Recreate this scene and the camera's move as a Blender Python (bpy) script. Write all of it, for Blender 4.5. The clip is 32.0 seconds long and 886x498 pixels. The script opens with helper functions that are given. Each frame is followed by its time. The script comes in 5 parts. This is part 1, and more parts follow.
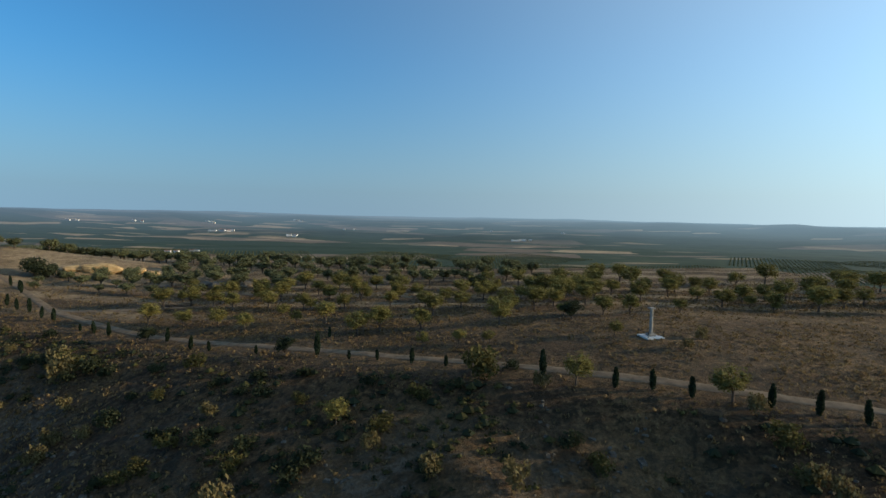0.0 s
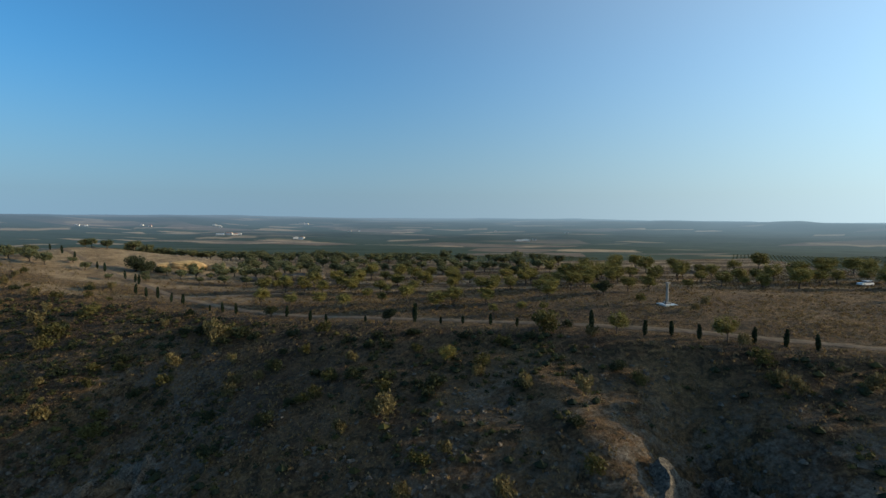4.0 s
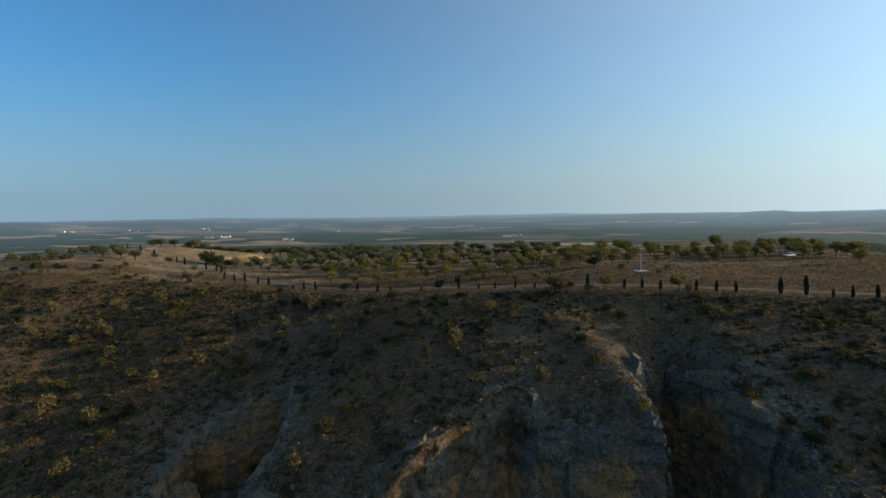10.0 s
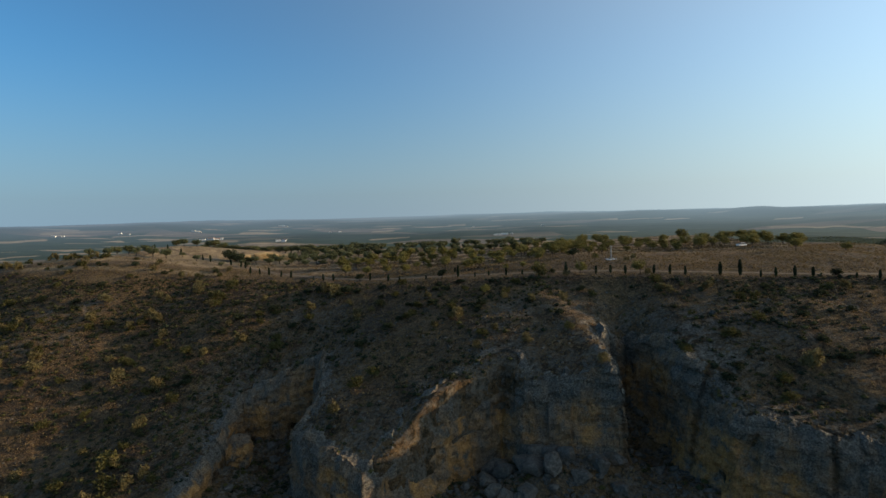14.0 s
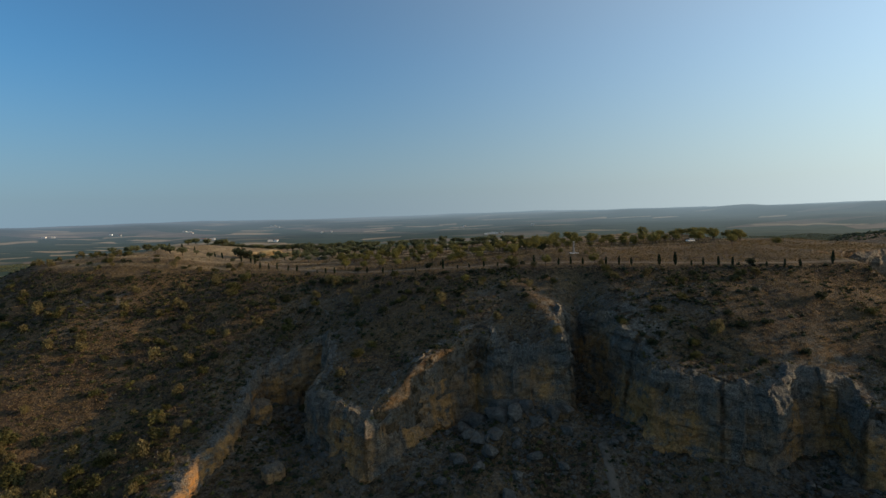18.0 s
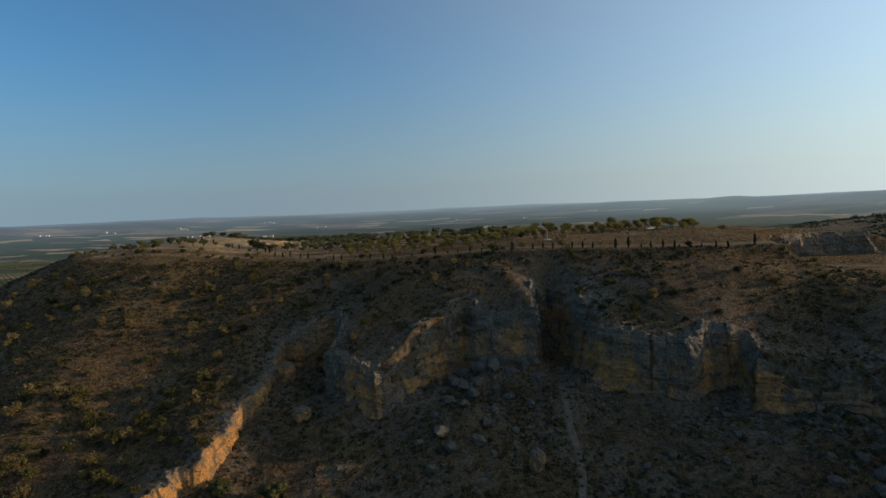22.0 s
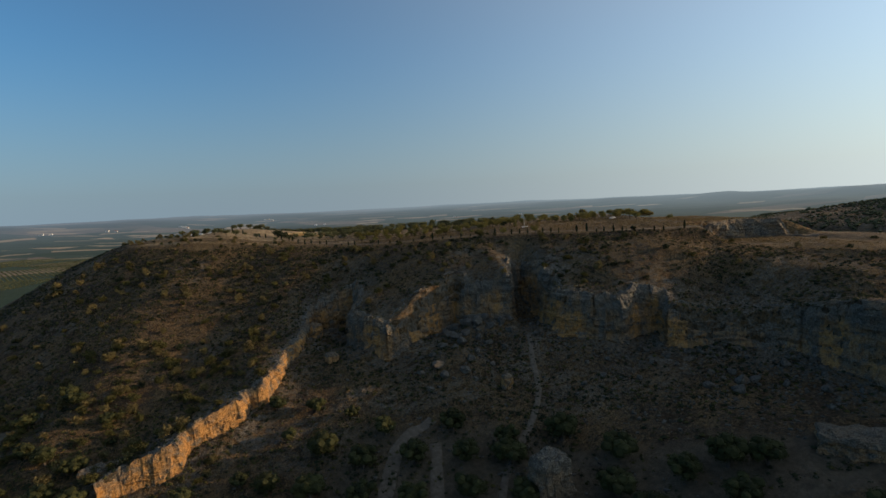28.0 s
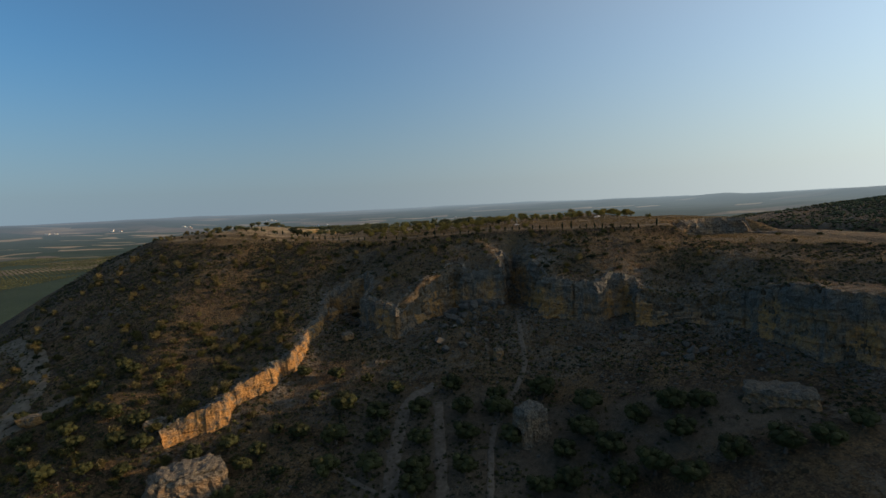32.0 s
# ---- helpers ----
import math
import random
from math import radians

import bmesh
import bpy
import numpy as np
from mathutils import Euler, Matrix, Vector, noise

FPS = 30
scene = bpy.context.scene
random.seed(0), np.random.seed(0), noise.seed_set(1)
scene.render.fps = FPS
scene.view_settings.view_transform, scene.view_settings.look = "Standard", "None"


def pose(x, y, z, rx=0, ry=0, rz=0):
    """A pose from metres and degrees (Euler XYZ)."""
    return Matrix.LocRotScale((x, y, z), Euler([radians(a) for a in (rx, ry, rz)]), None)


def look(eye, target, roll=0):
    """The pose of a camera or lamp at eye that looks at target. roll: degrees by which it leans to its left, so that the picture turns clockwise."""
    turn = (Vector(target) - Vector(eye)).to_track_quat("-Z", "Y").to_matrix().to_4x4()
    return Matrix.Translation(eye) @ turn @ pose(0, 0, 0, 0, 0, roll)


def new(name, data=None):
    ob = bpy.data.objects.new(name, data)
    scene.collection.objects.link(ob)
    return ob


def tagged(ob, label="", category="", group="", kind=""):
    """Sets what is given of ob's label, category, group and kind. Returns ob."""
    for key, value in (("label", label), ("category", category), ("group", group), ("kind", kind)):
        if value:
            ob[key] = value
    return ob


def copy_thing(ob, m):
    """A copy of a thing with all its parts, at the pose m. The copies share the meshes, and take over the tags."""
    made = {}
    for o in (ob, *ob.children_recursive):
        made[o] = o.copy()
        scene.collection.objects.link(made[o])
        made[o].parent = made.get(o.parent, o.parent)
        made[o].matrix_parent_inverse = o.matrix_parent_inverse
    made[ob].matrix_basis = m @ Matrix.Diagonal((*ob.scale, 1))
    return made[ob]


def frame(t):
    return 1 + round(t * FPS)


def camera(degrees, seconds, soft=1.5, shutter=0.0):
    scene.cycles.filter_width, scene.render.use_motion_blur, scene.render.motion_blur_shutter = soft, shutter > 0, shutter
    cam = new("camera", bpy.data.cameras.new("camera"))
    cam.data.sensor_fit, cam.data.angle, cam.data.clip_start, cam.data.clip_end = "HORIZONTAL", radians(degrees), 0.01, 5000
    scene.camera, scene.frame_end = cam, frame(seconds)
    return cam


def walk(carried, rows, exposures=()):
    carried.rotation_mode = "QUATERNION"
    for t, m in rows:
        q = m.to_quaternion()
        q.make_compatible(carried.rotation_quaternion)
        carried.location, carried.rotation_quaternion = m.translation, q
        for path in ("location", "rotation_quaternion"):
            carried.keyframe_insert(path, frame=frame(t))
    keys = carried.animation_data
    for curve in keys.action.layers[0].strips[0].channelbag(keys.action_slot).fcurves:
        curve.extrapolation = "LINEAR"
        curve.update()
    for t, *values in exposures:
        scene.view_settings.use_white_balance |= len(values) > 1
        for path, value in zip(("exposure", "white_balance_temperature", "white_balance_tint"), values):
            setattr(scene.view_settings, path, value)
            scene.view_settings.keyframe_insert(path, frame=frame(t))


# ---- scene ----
cam = camera(81.3, 32.0)
METRES, EYE, TILT, LEAN, TURN = 260.0, 22.0, -3.5, -1.0, 0.0
ROWS = [
    (0.0, 0.0, 0.0, 0.0, 0.0, 0.0, -0.0),
    (0.5, -0.0063, -0.0118, -0.0007, 0.09, 0.08, -0.02),
    (1.0, -0.0133, -0.0248, -0.0018, 0.18, 0.18, -0.04),
    (1.5, -0.0206, -0.0387, -0.0021, 0.33, 0.16, 0.04),
    (2.0, -0.0271, -0.0515, -0.0032, 0.37, 0.2, 0.05),
    (2.5, -0.0344, -0.0654, -0.0043, 0.34, 0.17, 0.26),
    (3.0, -0.0412, -0.0793, -0.0055, 0.3, 0.2, 0.39),
    (3.5, -0.0472, -0.0923, -0.0065, 0.26, 0.2, 0.5),
    (4.0, -0.0534, -0.1064, -0.0075, 0.27, 0.13, 0.7),
    (4.5, -0.0596, -0.1206, -0.008, 0.21, 0.04, 0.85),
    (6.5, -0.0814, -0.1749, -0.0117, -0.29, 0.08, 1.3),
    (7.0, -0.0857, -0.1874, -0.0123, -0.42, 0.03, 1.44),
    (7.5, -0.0903, -0.2007, -0.0135, -0.6, 0.05, 1.61),
    (8.0, -0.0947, -0.2142, -0.0142, -0.79, 0.01, 1.79),
    (8.5, -0.0989, -0.2276, -0.0153, -0.98, -0.05, 1.89),
    (9.0, -0.1022, -0.2402, -0.0164, -1.05, -0.1, 2.0),
    (9.5, -0.1063, -0.2534, -0.0179, -1.2, -0.12, 2.14),
    (10.0, -0.1101, -0.267, -0.0193, -1.31, -0.15, 2.2),
    (10.5, -0.1132, -0.2795, -0.0208, -1.44, -0.18, 2.32),
    (11.0, -0.1166, -0.293, -0.0212, -1.56, -0.29, 2.49),
    (11.5, -0.119, -0.3063, -0.0229, -1.67, -0.3, 2.54),
    (12.0, -0.1215, -0.319, -0.0237, -1.78, -0.26, 2.63),
    (12.5, -0.1232, -0.3326, -0.0247, -1.84, -0.22, 2.7),
    (13.0, -0.1246, -0.346, -0.0251, -1.97, -0.26, 2.82),
    (13.5, -0.1255, -0.3597, -0.0252, -2.15, -0.26, 2.87),
    (14.0, -0.126, -0.3722, -0.0258, -2.25, -0.24, 2.97),
    (14.5, -0.1264, -0.3861, -0.0265, -2.39, -0.2, 3.01),
    (16.5, -0.1247, -0.4426, -0.0289, -2.76, -0.21, 3.29),
    (17.0, -0.1238, -0.4574, -0.0293, -2.86, -0.23, 3.27),
    (17.5, -0.1232, -0.4716, -0.0305, -3.0, -0.16, 3.29),
    (18.0, -0.1233, -0.4872, -0.0311, -3.18, -0.36, 3.3),
    (18.5, -0.1231, -0.504, -0.0325, -3.31, -0.59, 3.47),
    (19.0, -0.1236, -0.5199, -0.0336, -3.43, -0.8, 3.66),
    (19.5, -0.124, -0.537, -0.0347, -3.46, -1.03, 3.98),
    (20.0, -0.1251, -0.5545, -0.036, -3.64, -1.15, 4.02),
    (20.5, -0.1257, -0.5711, -0.0381, -3.76, -1.06, 3.99),
    (21.0, -0.1266, -0.5886, -0.0382, -3.84, -1.12, 3.92),
    (21.5, -0.1275, -0.6063, -0.0403, -3.85, -1.02, 3.87),
    (22.0, -0.1289, -0.624, -0.0421, -3.88, -1.01, 3.91),
    (22.5, -0.1297, -0.6407, -0.0447, -3.93, -1.0, 3.92),
    (23.0, -0.1311, -0.6587, -0.0457, -4.01, -0.94, 3.88),
    (23.5, -0.1325, -0.6767, -0.0469, -4.04, -1.07, 3.89),
    (24.0, -0.1337, -0.6936, -0.0495, -4.08, -1.06, 3.99),
    (24.5, -0.1345, -0.7118, -0.0516, -4.09, -1.08, 4.0),
    (25.0, -0.1362, -0.7299, -0.0529, -4.13, -1.22, 4.05),
    (25.5, -0.1374, -0.7477, -0.0552, -4.14, -1.25, 4.09),
    (27.5, -0.1397, -0.8165, -0.0623, -4.07, -1.35, 4.3),
    (28.0, -0.141, -0.8343, -0.0634, -4.16, -1.35, 4.27),
    (28.5, -0.142, -0.851, -0.0645, -4.13, -1.3, 4.22),
    (29.0, -0.1431, -0.8675, -0.0652, -4.12, -1.24, 4.18),
    (29.5, -0.1446, -0.885, -0.0664, -4.16, -1.21, 4.13),
    (30.0, -0.1459, -0.9026, -0.0677, -4.13, -1.18, 4.15),
    (30.5, -0.1477, -0.9201, -0.0692, -4.17, -1.2, 4.09),
    (31.0, -0.1493, -0.9362, -0.0705, -4.13, -1.21, 4.11),
    (31.5, -0.1511, -0.9537, -0.0724, -4.12, -1.24, 4.1),
    (32.0, -0.153, -0.9714, -0.0747, -4.09, -1.24, 4.13),
]
walk(cam, [(t, pose(0, 0, EYE, TILT, LEAN, TURN) @ pose(METRES * x, METRES * y, METRES * z, 90 + pitch, roll, yaw)) for t, x, y, z, yaw, pitch, roll in ROWS],
     exposures=((0.0, 0.27, 5500.0, 3.0), (13.0, 0.24, 5950.0, 7.0), (20.0, 0.03, 6180.0, 9.0), (32.0, 0.04, 6450.0, 12.0)))

# ---- sky, sun ----
SUN_AZIMUTH, SUN_HEIGHT = radians(92), radians(12.8)
world = bpy.data.worlds.new("sky")
scene.world = world
world.use_nodes = True
wn = world.node_tree
sky = wn.nodes.new("ShaderNodeTexSky")
sky.sky_type, sky.sun_disc = "NISHITA", False
sky.sun_elevation, sky.sun_rotation = SUN_HEIGHT, SUN_AZIMUTH
sky.air_density, sky.dust_density, sky.ozone_density, sky.altitude = 1.0, 1.0, 4.0, 200
wn.nodes["Background"].inputs["Strength"].default_value = 0.12
# Dust hangs evenly over the whole horizon and takes the colour out of it.
way_up = wn.nodes.new("ShaderNodeSeparateXYZ")
wn.links.new(wn.nodes.new("ShaderNodeTexCoord").outputs["Generated"], way_up.inputs[0])
murk = wn.nodes.new("ShaderNodeMapRange")
murk.interpolation_type = "SMOOTHSTEP"
for k, v in ((1, -0.02), (2, 0.30), (3, 0.9), (4, 0.0)):
    murk.inputs[k].default_value = v
wn.links.new(way_up.outputs["Z"], murk.inputs["Value"])
grey = wn.nodes.new("ShaderNodeRGBToBW")
wn.links.new(sky.outputs["Color"], grey.inputs[0])
dusty = wn.nodes.new("ShaderNodeVectorMath")
dusty.operation = "MULTIPLY"
dusty.inputs[1].default_value = (1.27, 1.20, 1.46)
even = wn.nodes.new("ShaderNodeMath")
even.operation = "POWER"
even.inputs[1].default_value = 0.55
wn.links.new(grey.outputs[0], even.inputs[0])
wn.links.new(even.outputs[0], dusty.inputs[0])
blend = wn.nodes.new("ShaderNodeMix")
blend.data_type = "RGBA"
wn.links.new(murk.outputs[0], blend.inputs["Factor"])
wn.links.new(sky.outputs["Color"], blend.inputs[6])
wn.links.new(dusty.outputs[0], blend.inputs[7])
sun_way = Vector((math.sin(SUN_AZIMUTH) * math.cos(SUN_HEIGHT), math.cos(SUN_AZIMUTH) * math.cos(SUN_HEIGHT), math.sin(SUN_HEIGHT)))
# No darker band below the horizon: the sky is read a little above it.
lifted = wn.nodes.new("ShaderNodeCombineXYZ")
floor_z = wn.nodes.new("ShaderNodeMath")
floor_z.operation = "MAXIMUM"
floor_z.inputs[1].default_value = 0.045
for k in (0, 1):
    wn.links.new(way_up.outputs[k], lifted.inputs[k])
wn.links.new(way_up.outputs["Z"], floor_z.inputs[0])
wn.links.new(floor_z.outputs[0], lifted.inputs[2])
wn.links.new(lifted.outputs[0], sky.inputs["Vector"])
# The dust glows pale on the sun's side.
tint = wn.nodes.new("ShaderNodeVectorMath")
tint.operation = "MULTIPLY"
tint.inputs[1].default_value = (0.75, 1.05, 1.07)
wn.links.new(blend.outputs[2], tint.inputs[0])
toward = wn.nodes.new("ShaderNodeVectorMath")
toward.operation = "DOT_PRODUCT"
toward.inputs[1].default_value = sun_way
wn.links.new(lifted.outputs[0], toward.inputs[0])
side = wn.nodes.new("ShaderNodeMapRange")
for k, v in ((1, -1.0), (2, 1.0), (3, 0.0), (4, 1.0)):
    side.inputs[k].default_value = v
wn.links.new(toward.outputs["Value"], side.inputs["Value"])
aureole = wn.nodes.new("ShaderNodeMath")
aureole.operation = "POWER"
aureole.inputs[1].default_value = 2.9
wn.links.new(side.outputs[0], aureole.inputs[0])
pale = wn.nodes.new("ShaderNodeVectorMath")
pale.operation = "SCALE"
pale.inputs[0].default_value = (4.5, 4.1, 2.9)
wn.links.new(aureole.outputs[0], pale.inputs["Scale"])
total = wn.nodes.new("ShaderNodeVectorMath")
wn.links.new(tint.outputs[0], total.inputs[0])
wn.links.new(pale.outputs[0], total.inputs[1])
wn.links.new(total.outputs[0], wn.nodes["Background"].inputs["Color"])
sun = new("sun", bpy.data.lights.new("sun", "SUN"))
sun.data.energy, sun.data.angle, sun.data.color = 4.4, radians(0.6), (1.0, 0.69, 0.38)
sun.matrix_world = look(sun_way * 300, (0, 0, 0))
scene.view_settings.exposure = 0.0


# ---- materials ----
class Mat:
    """A node material with short ways to wire it."""

    def __init__(self, name, rough=0.9):
        self.m = bpy.data.materials.new(name)
        self.m.use_nodes = True
        self.t = self.m.node_tree
        self.b = self.t.nodes["Principled BSDF"]
        self.b.inputs["Roughness"].default_value = rough
        self.b.inputs["Specular IOR Level"].default_value = 0.15
        self.place = self.t.nodes.new("ShaderNodeNewGeometry").outputs["Position"]

    def local(self):
        self.place = self.t.nodes.new("ShaderNodeTexCoord").outputs["Object"]
        return self

    def put(self, socket, value):
        if isinstance(value, (int, float)):
            socket.default_value = value
        elif isinstance(value, tuple):
            socket.default_value = (*value, 1) if len(value) == 3 else value
        else:
            self.t.links.new(value, socket)

    def stretch(self, sx, sy, sz):
        n = self.t.nodes.new("ShaderNodeMapping")
        n.inputs["Scale"].default_value = (sx, sy, sz)
        self.t.links.new(self.place, n.inputs["Vector"])
        return n.outputs["Vector"]

    def noise(self, scale, detail=4, rough=0.55, at=None, warp=0.0):
        n = self.t.nodes.new("ShaderNodeTexNoise")
        n.inputs["Scale"].default_value, n.inputs["Detail"].default_value = scale, detail
        n.inputs["Roughness"].default_value, n.inputs["Distortion"].default_value = rough, warp
        self.t.links.new(at or self.place, n.inputs["Vector"])
        return n.outputs["Fac"]

    def cells(self, scale, what="Color", at=None, feature="F1"):
        n = self.t.nodes.new("ShaderNodeTexVoronoi")
        n.feature = feature
        n.inputs["Scale"].default_value = scale
        self.t.links.new(at or self.place, n.inputs["Vector"])
        return n.outputs[what]

    def ramp(self, fac, *stops):
        n = self.t.nodes.new("ShaderNodeValToRGB")
        while len(n.color_ramp.elements) < len(stops):
            n.color_ramp.elements.new(0.5)
        for e, (at, c) in zip(n.color_ramp.elements, stops):
            e.position, e.color = at, (*c, 1) if isinstance(c, tuple) else (c, c, c, 1)
        self.put(n.inputs["Fac"], fac)
        return n.outputs["Color"]

    def mix(self, fac, a, b, how="MIX"):
        n = self.t.nodes.new("ShaderNodeMix")
        n.data_type, n.blend_type = "RGBA", how
        self.put(n.inputs["Factor"], fac)
        self.put(n.inputs[6], a)
        self.put(n.inputs[7], b)
        return n.outputs[2]

    def sums(self, how, a, b):
        n = self.t.nodes.new("ShaderNodeMath")
        n.operation = how
        self.put(n.inputs[0], a)
        self.put(n.inputs[1], b)
        return n.outputs[0]

    def attribute(self, name):
        n = self.t.nodes.new("ShaderNodeAttribute")
        n.attribute_name = name
        self.zone_name = n.name
        return n.outputs["Color"]

    def one_by_one(self):
        return self.t.nodes.new("ShaderNodeObjectInfo").outputs["Random"]

    def island(self):
        return self.t.nodes.new("ShaderNodeNewGeometry").outputs["Random Per Island"]

    def up(self):
        n = self.t.nodes.new("ShaderNodeSeparateXYZ")
        self.t.links.new(self.t.nodes.new("ShaderNodeNewGeometry").outputs["Normal"], n.inputs[0])
        return n.outputs["Z"]

    def done(self, colour, bump=None, strength=0.5, distance=0.1):
        self.put(self.b.inputs["Base Color"], colour)
        if bump is not None:
            n = self.t.nodes.new("ShaderNodeBump")
            n.inputs["Strength"].default_value, n.inputs["Distance"].default_value = strength, distance
            self.put(n.inputs["Height"], bump)
            self.t.links.new(n.outputs["Normal"], self.b.inputs["Normal"])
        return self.m


def soil_colours(g):
    """Dry grass and bare earth, in patches and in tufts."""
    patch, tuft, fine = g.noise(0.06, 6, 0.68), g.noise(0.45, 7, 0.72, warp=0.6), g.noise(1.5, 7, 0.8)
    clump = g.noise(1.1, 3, 0.5, warp=0.4)
    earth = g.ramp(fine, (0.36, (0.024, 0.0145, 0.0078)), (0.64, (0.096, 0.059, 0.031)))
    straw = g.ramp(fine, (0.36, (0.056, 0.034, 0.015)), (0.64, (0.210, 0.130, 0.057)))
    scrub = g.ramp(fine, (0.3, (0.009, 0.009, 0.005)), (0.7, (0.028, 0.025, 0.014)))
    c = g.mix(g.ramp(patch, (0.4, 0.0), (0.6, 1.0)), earth, straw)
    c = g.mix(g.ramp(g.noise(0.75, 4, 0.6, warp=0.3), (0.55, 0.0), (0.64, 0.6)), c, g.ramp(fine, (0.3, (0.10, 0.064, 0.030)), (0.7, (0.27, 0.178, 0.085))))
    c = g.mix(g.ramp(clump, (0.54, 0.0), (0.62, 0.6)), c, scrub)
    return g.mix(g.ramp(tuft, (0.50, 0.0), (0.60, 0.85)), c, scrub), fine, tuft


def plain_colours(g, tilled=0.9):
    """Groves, ploughland and stubble in long fields."""
    field, plot = g.cells(1.0, at=g.stretch(0.0020, 0.0062, 0.0)), g.cells(1.0, at=g.stretch(0.0048, 0.0175, 0.0))
    pick, small = g.t.nodes.new("ShaderNodeSeparateColor"), g.t.nodes.new("ShaderNodeSeparateColor")
    g.t.links.new(field, pick.inputs[0])
    g.t.links.new(plot, small.inputs[0])
    grain = g.noise(0.012, 8, 0.75)
    olive = g.ramp(grain, (0.3, (0.022, 0.036, 0.019)), (0.7, (0.052, 0.072, 0.038)))
    olive = g.mix(g.ramp(small.outputs[2], (0.0, 0.0), (1.0, 0.55)), olive, (0.030, 0.045, 0.026))
    stubble = g.ramp(grain, (0.3, (0.24, 0.165, 0.090)), (0.7, (0.42, 0.31, 0.18)))
    plough = g.ramp(grain, (0.3, (0.105, 0.078, 0.052)), (0.7, (0.20, 0.150, 0.102)))
    plain = g.mix(g.ramp(pick.outputs[0], (tilled, 0.0), (tilled + 0.01, 1.0)), olive, plough)
    plain = g.mix(g.ramp(small.outputs[1], (tilled + 0.05, 0.0), (tilled + 0.06, 0.7)), plain, stubble)
    return plain, pick, small, plough, stubble


def far_material():
    """The same fields, more of them tilled, with distance haze mixed into their colour."""
    g = Mat("far_country", 1.0)
    colour, pick, small, plough, stubble = plain_colours(g, 0.94)
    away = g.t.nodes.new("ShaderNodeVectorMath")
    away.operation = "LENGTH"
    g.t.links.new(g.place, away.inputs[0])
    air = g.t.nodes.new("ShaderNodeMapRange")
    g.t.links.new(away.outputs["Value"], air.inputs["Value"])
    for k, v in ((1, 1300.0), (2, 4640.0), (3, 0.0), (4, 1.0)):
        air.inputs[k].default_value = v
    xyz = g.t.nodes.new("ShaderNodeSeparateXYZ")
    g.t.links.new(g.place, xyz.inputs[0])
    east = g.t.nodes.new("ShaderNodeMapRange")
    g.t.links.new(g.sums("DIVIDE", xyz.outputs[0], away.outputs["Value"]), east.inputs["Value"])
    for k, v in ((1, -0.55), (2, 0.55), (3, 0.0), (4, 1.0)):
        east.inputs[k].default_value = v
    # Bare and stubble fields take over from the groves far off, most of all in the west.
    bare = g.sums("MULTIPLY", g.sums("SUBTRACT", 1.15, east.outputs[0]), g.sums("MULTIPLY", air.outputs[0], 0.30))
    colour = g.mix(g.ramp(g.sums("ADD", pick.outputs[1], bare), (0.93, 0.0), (0.95, 1.0)), colour, plough)
    colour = g.mix(g.ramp(g.sums("ADD", small.outputs[0], g.sums("MULTIPLY", bare, 0.5)), (0.97, 0.0), (0.99, 1.0)), colour, stubble)
    # R: wooded ridges, G: the large stubble fields.
    zone = g.t.nodes.new("ShaderNodeSeparateColor")
    g.t.links.new(g.attribute("zone"), zone.inputs[0])
    colour = g.mix(g.sums("MULTIPLY", zone.outputs[1], 0.9), colour, stubble)
    colour = g.mix(g.sums("MULTIPLY", zone.outputs[0], 0.85), colour, g.ramp(g.noise(0.02, 6, 0.7), (0.3, (0.014, 0.024, 0.016)), (0.7, (0.034, 0.048, 0.030))))
    # Haze by distance, emitted by the surface itself and paler in the east.
    haze_glow = g.t.nodes.new("ShaderNodeEmission")
    g.put(haze_glow.inputs["Color"], g.mix(east.outputs[0], (0.165, 0.212, 0.252), (0.275, 0.345, 0.375)))
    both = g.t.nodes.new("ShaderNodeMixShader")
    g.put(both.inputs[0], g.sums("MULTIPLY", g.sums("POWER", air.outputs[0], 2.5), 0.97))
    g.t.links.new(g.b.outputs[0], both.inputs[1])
    g.t.links.new(haze_glow.outputs[0], both.inputs[2])
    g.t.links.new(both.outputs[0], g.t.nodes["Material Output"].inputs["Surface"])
    return g.done(colour)


def ground_material():
    g = Mat("dry_hillside", 0.95)
    soil, fine, tuft = soil_colours(g)
    zone = g.t.nodes.new("ShaderNodeSeparateColor")
    g.t.links.new(g.attribute("zone"), zone.inputs[0])
    # R: bare limestone, G: the plain, B: raked orchard soil
    stone = g.ramp(g.noise(1.1, 7, 0.75), (0.38, (0.026, 0.024, 0.020)), (0.62, (0.27, 0.24, 0.192)))
    bare = g.sums("MULTIPLY", zone.outputs[0], g.ramp(g.noise(0.22, 6, 0.72, warp=0.8), (0.44, 0.0), (0.54, 1.0)))
    c = g.mix(bare, soil, stone)
    raked = g.ramp(g.noise(0.5, 5, 0.6), (0.3, (0.060, 0.047, 0.031)), (0.7, (0.130, 0.102, 0.069)))
    c = g.mix(zone.outputs[2], c, raked)
    # The fourth value marks bare pale terraces on the flat top, paler patches below.
    pale = g.ramp(g.noise(0.35, 6, 0.7, warp=0.5), (0.3, (0.15, 0.104, 0.056)), (0.7, (0.44, 0.33, 0.19)))
    c = g.mix(g.t.nodes[g.zone_name].outputs["Alpha"], c, pale)
    plain = plain_colours(g, 0.955)[0]
    c = g.mix(zone.outputs[1], c, plain)
    return g.done(c, g.sums("ADD", fine, tuft), 1.0, 0.6)


